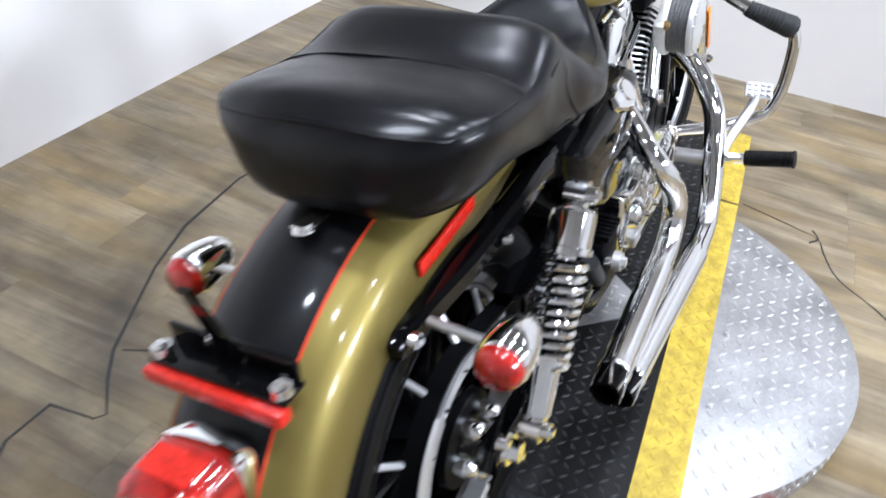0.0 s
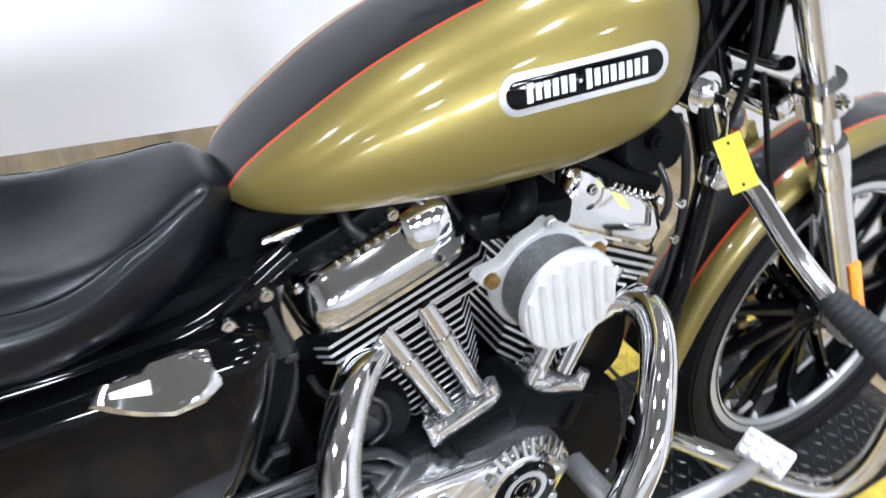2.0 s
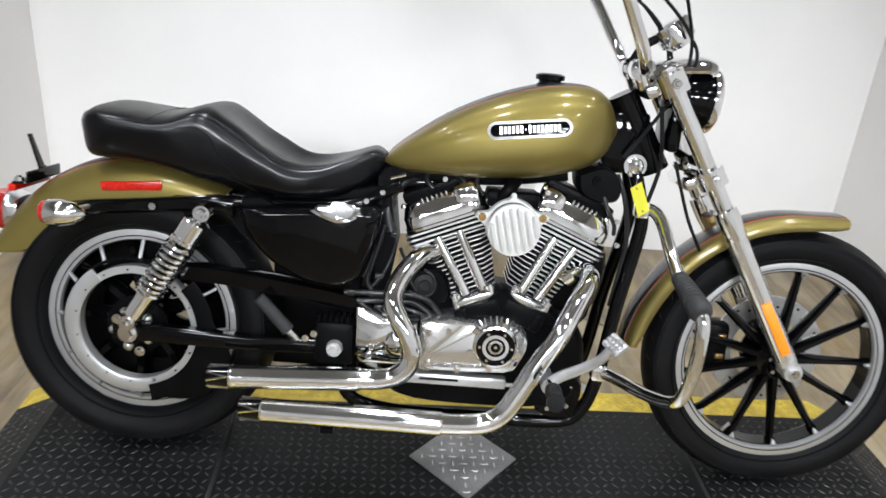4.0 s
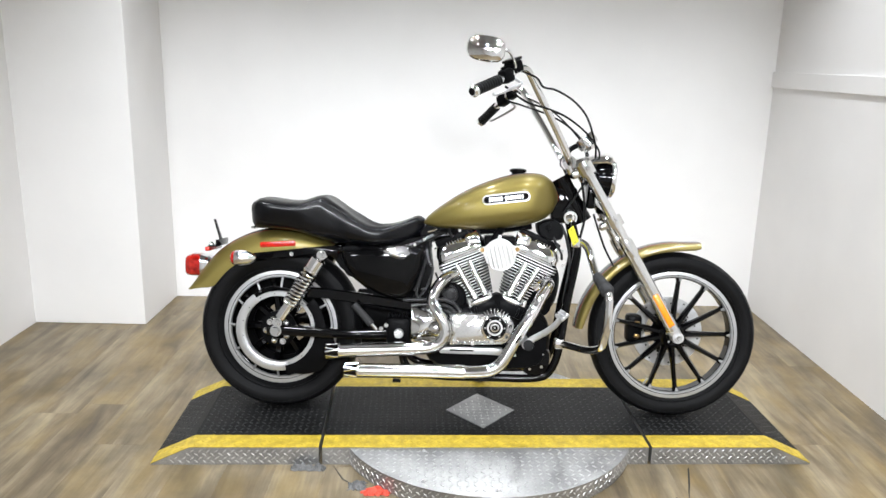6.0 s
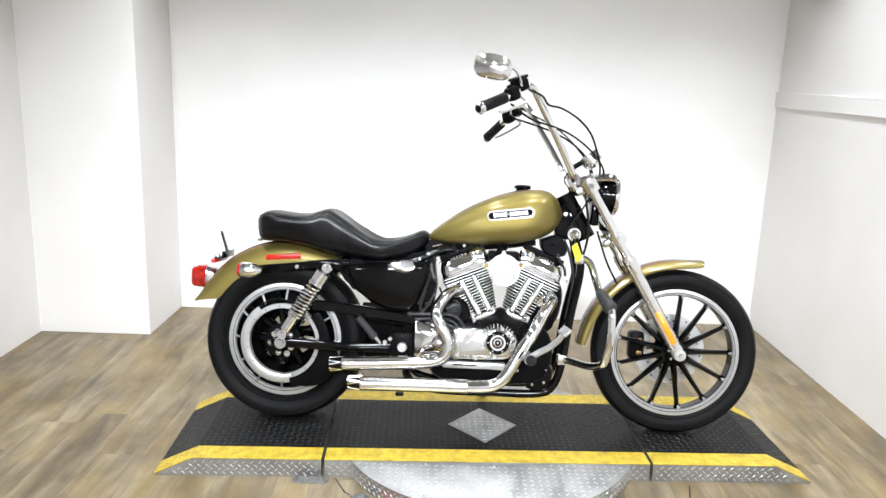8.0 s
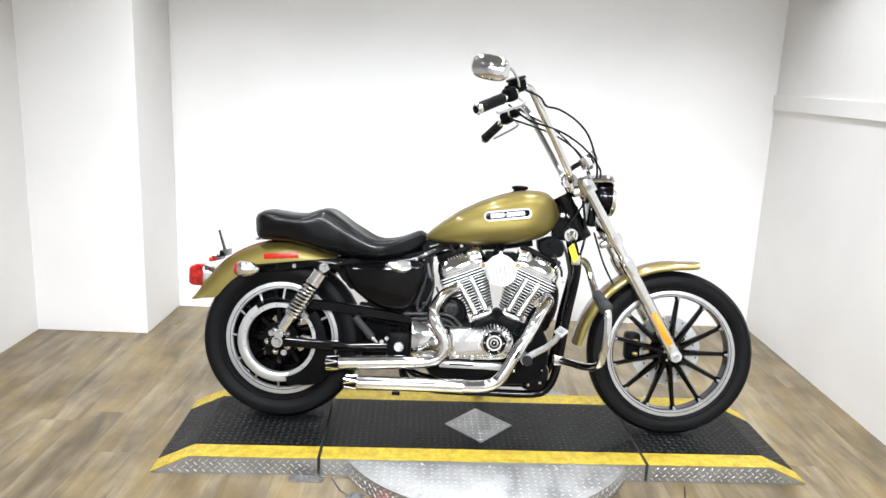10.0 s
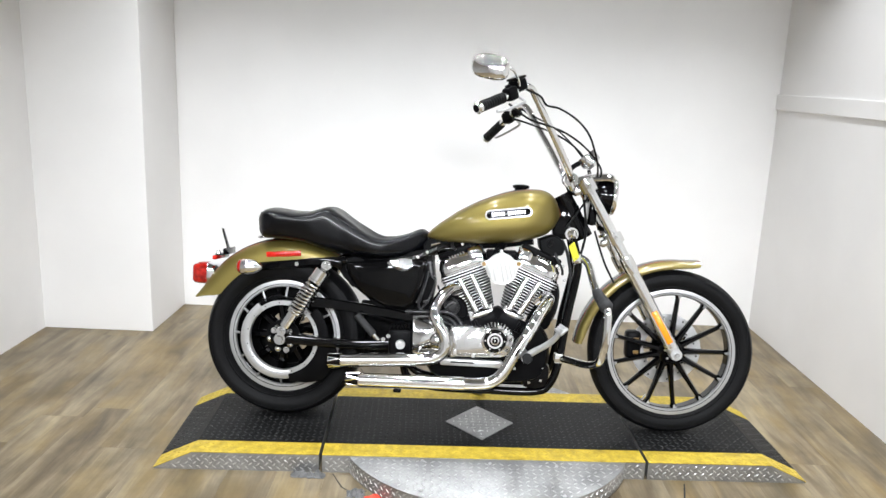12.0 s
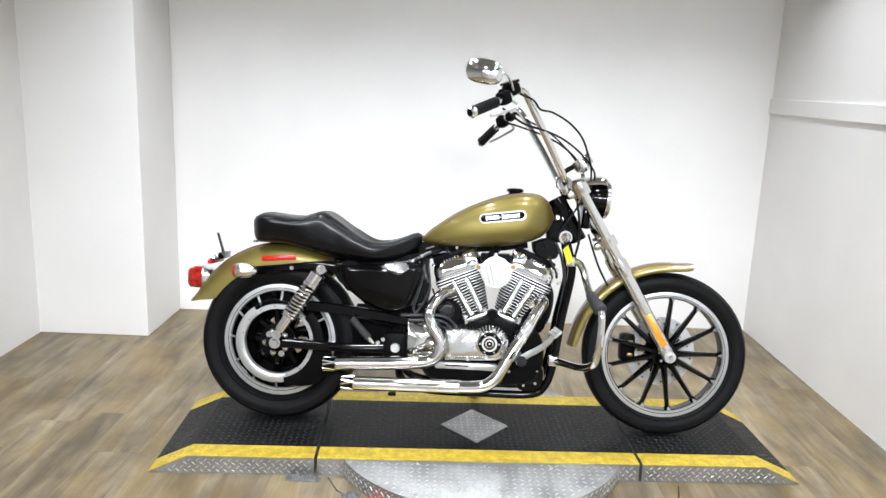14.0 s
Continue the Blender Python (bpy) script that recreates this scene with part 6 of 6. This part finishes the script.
tube(bm, [(1.25, -0.06, 0.81), (1.27, -0.03, 0.80), (1.27, 0.03, 0.80), (1.25, 0.06, 0.81)], 0.010, 10)
box(bm, (1.205, 0, 0.87), (0.03, 0.13, 0.10), 0.01)
part("fork_cover", bm, gloss_black, bike)

# headlight
HL = Vector((1.246, 0.012, 0.940))
hm = Matrix.Translation(HL) @ Matrix.Rotation(radians(6), 4, "Z") @ Matrix.Rotation(radians(4), 4, "Y")
bm = bmesh.new()
lathe(bm, [(-0.065, 0.0), (-0.062, 0.028), (-0.045, 0.052), (-0.015, 0.066), (0.022, 0.071), (0.030, 0.071)], (0, 0, 0), "X", 40, m=hm)
headlight = part("headlight", bm, gloss_black, bike, "black headlight shell with a chrome rim")
bm = bmesh.new()
lathe(bm, [(0.028, 0.068), (0.028, 0.076), (0.038, 0.078), (0.046, 0.075), (0.048, 0.068)], (0, 0, 0), "X", 48, loop=True, m=hm)
part("rim", bm, chrome, headlight, "chrome headlight rim")
bm = bmesh.new()
lathe(bm, [(0.030, 0.0), (0.030, 0.070), (0.044, 0.069), (0.052, 0.045), (0.056, 0.0)], (0, 0, 0), "X", 40, m=hm)
part("lens", bm, chrome, headlight, "clear headlight lens")
bm = bmesh.new()
rows = []
for x, w, z in ((1.125, 0.050, 0.998), (1.16, 0.056, 1.012), (1.21, 0.060, 1.022), (1.26, 0.055, 1.026), (1.285, 0.042, 1.020)):
    ring = []
    for yy, dz in ((-1.0, -0.022), (-0.8, -0.006), (-0.4, 0.003), (0, 0.006), (0.4, 0.003), (0.8, -0.006), (1.0, -0.022)):
        ring.append((x, yy * w, z + dz))
    ring += [(px, py * 0.94, pz - 0.006) for px, py, pz in ring[::-1]]
    rows.append([bm.verts.new(p) for p in ring])
skin(bm, rows)
part("headlight_visor", bm, chrome, bike, "chrome headlight eyebrow bracket")

# gauge
gm = Matrix.Translation((1.185, 0, 1.080)) @ Matrix.Rotation(radians(-38), 4, "Y")
bm = bmesh.new()
lathe(bm, [(-0.034, 0.0), (-0.034, 0.024), (-0.022, 0.032), (-0.020, 0.041), (0.018, 0.043), (0.024, 0.041), (0.024, 0.036), (0.020, 0.0)], (0, 0, 0), "Z", 36, m=gm)
gauge = part("speedometer", bm, chrome, bike, "chrome-cased speedometer")
bm = bmesh.new()
lathe(bm, [(0.0205, 0.0), (0.0205, 0.036), (0.022, 0.035), (0.0225, 0.0)], (0, 0, 0), "Z", 36, m=gm)
part("dial", bm, gloss_black, gauge)
bm = bmesh.new()
tube(bm, [(1.10, 0, 1.01), (1.12, 0, 1.045), (1.15, 0, 1.065)], 0.010, 10)
part("gauge_bracket", bm, satin_black, gauge)

# handlebar
bm = bmesh.new()
right = [(1.112, 0.0, 0.996), (1.113, -0.060, 0.996), (1.106, -0.104, 1.000), (1.084, -0.148, 1.040), (1.028, -0.190, 1.138), (0.974, -0.218, 1.232), (0.944, -0.234, 1.284), (0.922, -0.256, 1.313), (0.886, -0.296, 1.308), (0.830, -0.342, 1.268), (0.742, -0.420, 1.218)]
left = [(1.112, 0.0, 0.996), (1.116, 0.060, 0.997), (1.108, 0.104, 1.002), (1.090, 0.148, 1.046), (1.050, 0.176, 1.122), (1.002, 0.204, 1.206), (0.960, 0.228, 1.282), (0.932, 0.248, 1.312), (0.902, 0.290, 1.296), (0.850, 0.340, 1.248), (0.790, 0.425, 1.190)]
tube(bm, right[::-1] + left[1:], 0.0138, 18, 6)
bars = part("handlebar", bm, chrome, bike, "tall chrome ape-hanger handlebar")
for y in (-0.045, 0.045):
    bm = bmesh.new()
    rod(bm, (1.128, y, 0.955), (1.113, y, 0.992), 0.018, 0.020, 18)
    rod(bm, (1.113, y - 0.017, 0.996), (1.113, y + 0.017, 0.996), 0.027, 0.027, 24)
    part("riser", bm, chrome, bars, "chrome handlebar riser")


def grip(a, b):
    a, b = Vector(a), Vector(b)
    bm = bmesh.new()
    ax, step = (b - a).normalized(), (b - a).length / 10
    prof = [(0.0, 0.0)]
    for k in range(10):
        prof += [(step * k, 0.018), (step * (k + 0.15), 0.0195), (step * (k + 0.75), 0.0195), (step * (k + 0.9), 0.018)]
    prof += [(step * 10, 0.018), (step * 10, 0.0)]
    lathe(bm, prof, (0, 0, 0), "Z", 18, m=Matrix.Translation(a) @ ax.to_track_quat("Z", "Y").to_matrix().to_4x4())
    g = part("grip", bm, grip_rubber, bars, "black rubber grip")
    bm = bmesh.new()
    ax = (b - a).normalized()
    lathe(bm, [(0, 0.0), (0, 0.022), (0.010, 0.022), (0.016, 0.016), (0.017, 0.0)], (0, 0, 0), "Z", 20, m=Matrix.Translation(b) @ ax.to_track_quat("Z", "Y").to_matrix().to_4x4())
    end = part("grip_end", bm, chrome, g, "chrome grip end")
    bm = bmesh.new()
    lathe(bm, [(0.010, 0.0), (0.010, 0.013), (0.0178, 0.013), (0.018, 0.0)], (0, 0, 0), "Z", 16, m=Matrix.Translation(b) @ ax.to_track_quat("Z", "Y").to_matrix().to_4x4())
    part("end_plug", bm, satin_black, end)


grip((0.820, -0.350, 1.262), (0.738, -0.424, 1.216))
grip((0.846, 0.346, 1.244), (0.787, 0.428, 1.188))
for s, c in ((-1, Vector((0.846, -0.328, 1.280))), (1, Vector((0.872, 0.318, 1.268)))):
    ax = Vector((-0.68, s * 0.60, -0.40)).normalized()
    m = Matrix.Translation(c) @ ax.to_track_quat("X", "Z").to_matrix().to_4x4()
    bm = bmesh.new()
    box(bm, (0, 0, 0), (0.046, 0.046, 0.050), 0.012, m)
    box(bm, (0.004, 0.0, 0.028), (0.018, 0.014, 0.010), 0.003, m)
    part("switch_housing", bm, satin_black, bars, "black switch housing")
    bm = bmesh.new()
    box(bm, (-0.052, -0.006, 0.016) if s < 0 else (-0.05, 0.0, 0.0), (0.050, 0.052, 0.042) if s < 0 else (0.036, 0.04, 0.036), 0.008, m)
    mc = part("master_cylinder" if s < 0 else "clutch_perch", bm, satin_black, bars, "black lever mount")
    if s < 0:
        bm = bmesh.new()
        box(bm, (-0.052, -0.006, 0.041), (0.052, 0.054, 0.010), 0.003, m)
        part("reservoir_lid", bm, gloss_black, mc)
    bm = bmesh.new()
    p0 = c + Vector((0.030, s * -0.02, -0.006))
    tube(bm, [p0, p0 + Vector((0.022, s * 0.025, -0.020)), p0 + Vector((-0.010, s * 0.070, -0.042)), p0 + Vector((-0.065, s * 0.125, -0.070)), p0 + Vector((-0.078, s * 0.138, -0.072))], (0.0055, 0.0048), 10)
    part("lever", bm, fin_edge, bars, "aluminium control lever")

# mirror
MR = Vector((0.770, -0.415, 1.355))
mm = Matrix.Translation(MR) @ Matrix.Rotation(radians(-12), 4, "Z") @ Matrix.Rotation(radians(10), 4, "Y") @ Matrix.Diagonal((1.0, 0.5, 0.66, 1))
bm = bmesh.new()
rows = []
for k in range(13):
    # a shallow bowl with a squared oval outline and a flat glass side
    d = -1 + 2 * k / 12
    w = (1 - abs(d) ** 3.2) ** 0.5 if abs(d) < 1 else 0.16
    rows.append([bm.verts.new(mm @ Vector((0.066 * w * math.copysign(abs(math.cos(2 * math.pi * j / 36)) ** 0.72, math.cos(2 * math.pi * j / 36)), 0.060 * d, 0.066 * w * math.copysign(abs(math.sin(2 * math.pi * j / 36)) ** 0.72, math.sin(2 * math.pi * j / 36))))) for j in range(36)])
skin(bm, rows)
mirror = part("mirror", bm, chrome, bike, "oval chrome rear-view mirror")
bm = bmesh.new()
tube(bm, [(0.878, -0.318, 1.306), (0.870, -0.345, 1.328), (0.850, -0.385, 1.352), (0.830, -0.400, 1.357)], 0.0048, 10)
part("mirror_stem", bm, chrome, mirror)

# cables
for pts, r in (
    ([(0.905, -0.30, 1.300), (0.958, -0.26, 1.285), (0.985, -0.24, 1.256), (1.036, -0.20, 1.251), (1.106, -0.14, 1.223), (1.160, -0.10, 1.178), (1.192, -0.07, 1.120), (1.215, -0.05, 1.04), (1.205, -0.05, 0.93)], 0.0040),
    ([(0.844, -0.31, 1.246), (0.921, -0.27, 1.200), (1.000, -0.22, 1.183), (1.076, -0.16, 1.162), (1.148, -0.10, 1.124), (1.204, -0.06, 1.075), (1.228, -0.05, 1.015), (1.165, -0.05, 0.90), (1.10, -0.05, 0.80)], 0.0040),
    ([(0.890, 0.29, 1.262), (0.950, 0.23, 1.238), (1.040, 0.16, 1.200), (1.120, 0.10, 1.150), (1.180, 0.07, 1.085), (1.200, 0.05, 1.00), (1.21, 0.04, 0.90)], 0.0040),
    ([(0.925, 0.27, 1.300), (0.98, 0.20, 1.262), (1.07, 0.14, 1.205), (1.15, 0.09, 1.12), (1.205, 0.06, 1.03), (1.21, 0.05, 0.92)], 0.0035),
    ([(1.215, -0.055, 0.80), (1.235, -0.062, 0.74), (1.262, -0.064, 0.67), (1.30, -0.064, 0.60)], 0.0040),
    ([(1.165, -0.06, 0.92), (1.175, -0.065, 0.85), (1.18, -0.06, 0.78), (1.165, -0.055, 0.70)], 0.0050),
):
    bm = bmesh.new()
    tube(bm, pts, r, 8, 6)
    part("cable", bm, grip_rubber, bike, "black control cable")

# right-hand fittings stand a little further out
for ob, dy in ((air, -0.013), (cam_cover, -0.012), (timing, -0.012), (guard, -0.022), (peg, -0.017), (pedal, -0.019), (front_pipe, -0.013), (rear_pipe, -0.006)):
    ob.location.y += dy
# ---- cut lines in the flooring and odds and ends on the floor ----
def ribbon(name, pts, w, n=5, z=0.0012, curved=True):
    line = smooth_line([(x, y, z) for x, y in pts], n) if curved else [Vector((x, y, z)) for x, y in pts]
    bm = bmesh.new()
    rows = []
    for i, p in enumerate(line):
        t = (line[min(i + 1, len(line) - 1)] - line[max(i - 1, 0)]).normalized()
        side = Vector((-t.y, t.x, 0)) * w * (0.7 + 0.6 * noise.noise(p * 9))
        rows.append([bm.verts.new(p + side * a + Vector((0, 0, b))) for a, b in ((-0.5, -0.0008), (-0.35, 0.0), (0.35, 0.0), (0.5, -0.0008))])
    skin(bm, rows)
    return tagged(part(name, bm, dark_joint, None, "", False), "dark ragged cut line in the vinyl flooring", "floor seam", "", "structure")


ribbon("trim", [(-0.30, 0.735), (-0.114, 0.835), (-0.012, 0.833), (0.002, 0.735), (0.022, 0.722), (0.09, 0.785), (0.16, 0.836), (0.258, 0.880), (0.42, 0.952), (0.592, 1.003), (0.85, 1.025), (1.10, 0.985), (1.32, 0.88), (1.52, 0.72)], 0.010, 4, curved=False)
ribbon("trim", [(1.552, -0.322), (1.530, -0.40), (1.503, -0.485), (1.478, -0.545), (1.40, -0.567), (1.30, -0.610), (1.193, -0.725), (1.05, -0.79), (0.85, -0.80), (0.62, -0.76)], 0.007, 4)
ribbon("trim", [(1.445, -0.522), (1.480, -0.545), (1.52, -0.528)], 0.016, 4)
ribbon("trim", [(0.36, -0.49), (0.30, -0.44), (0.255, -0.35)], 0.006, 3, curved=False)
ribbon("trim", [(0.17, 0.82), (0.22, 0.72), (0.26, 0.62)], 0.006, 3)


def rag(x, y, size, seed, mat, label):
    """A crumpled scrap of cloth on the floor."""
    bm = bmesh.new()
    n = 14
    grid = []
    for i in range(n):
        row = []
        for j in range(n):
            u, v = (i / (n - 1) - 0.5), (j / (n - 1) - 0.5)
            r = math.hypot(u, v)
            hgt = max(0.002, 0.022 * (1 - 2.0 * r) + 0.020 * noise.noise(Vector((u * 7 + seed, v * 7, 1.3))))
            row.append(bm.verts.new((x + u * size[0] * (1 + 0.4 * noise.noise(Vector((v * 5, seed, 2)))), y + v * size[1] * (1 + 0.4 * noise.noise(Vector((u * 5, seed, 7)))), hgt)))
        grid.append(row)
    for i in range(n - 1):
        for j in range(n - 1):
            bm.faces.new((grid[i][j], grid[i + 1][j], grid[i + 1][j + 1], grid[i][j + 1]))
    res = bmesh.ops.extrude_face_region(bm, geom=bm.faces[:])
    for g in res["geom"]:
        if isinstance(g, bmesh.types.BMVert):
            g.co.z = max(0.0008, g.co.z - 0.0015)
    return tagged(part("rag", bm, mat, None), label, "rag")


grey_cloth = material("grey_cloth", (0.14, 0.14, 0.14), 0.85, 0.0, 0.35, 30.0, 0.6, 300.0)
red_cloth = material("red_cloth", (0.60, 0.07, 0.04), 0.7, 0.0, 0.2, 30.0, 0.5, 300.0)
rag(0.150, -0.372, (0.085, 0.036), 1.0, grey_cloth, "crumpled grey cloth scrap on the floor beside the platform")
rag(0.205, -0.372, (0.050, 0.036), 4.0, grey_cloth, "crumpled grey cloth scrap on the floor beside the platform")
rag(0.355, -0.485, (0.06, 0.05), 7.0, grey_cloth, "crumpled grey cloth scrap on the floor beside the turntable")
rag(0.425, -0.520, (0.09, 0.045), 9.0, red_cloth, "crumpled red cloth scrap on the floor beside the turntable")

# ---- floor planks ----
floor = tagged(new("floor"), "tan and grey wood-look vinyl plank floor", "floor", "", "structure")
PW, PL = 0.178, 1.22
plank_cache = {}


def plank_mesh(w, length):
    key = (round(w, 3), round(length, 3))
    if key not in plank_cache:
        bm = bmesh.new()
        box(bm, (0, 0, -0.002), (w - 0.0002, length - 0.0002, 0.004))
        for v in bm.verts:
            if v.co.z > -0.001:
                v.co.x *= 1 - 0.0002 / w
                v.co.y *= 1 - 0.0002 / length
        me = bpy.data.meshes.new("plank")
        bm.to_mesh(me)
        bm.free()
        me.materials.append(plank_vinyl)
        plank_cache[key] = me
    return plank_cache[key]


rng = random.Random(4)
x = LEFT
while x < RIGHT - 0.01:
    w = min(PW, RIGHT - x)
    y = NEAR - rng.uniform(0.1, 1.1)
    while y < BACK:
        a, b = max(y, NEAR), min(y + PL, BACK)
        if b - a > 0.02 and not (x + w / 2 < NIB_X and a > NIB_Y):
            ob = new("plank", plank_mesh(w, b - a))
            ob.parent = floor
            ob.location = (x + w / 2, (a + b) / 2, 0)
        y += PL
    x += PW
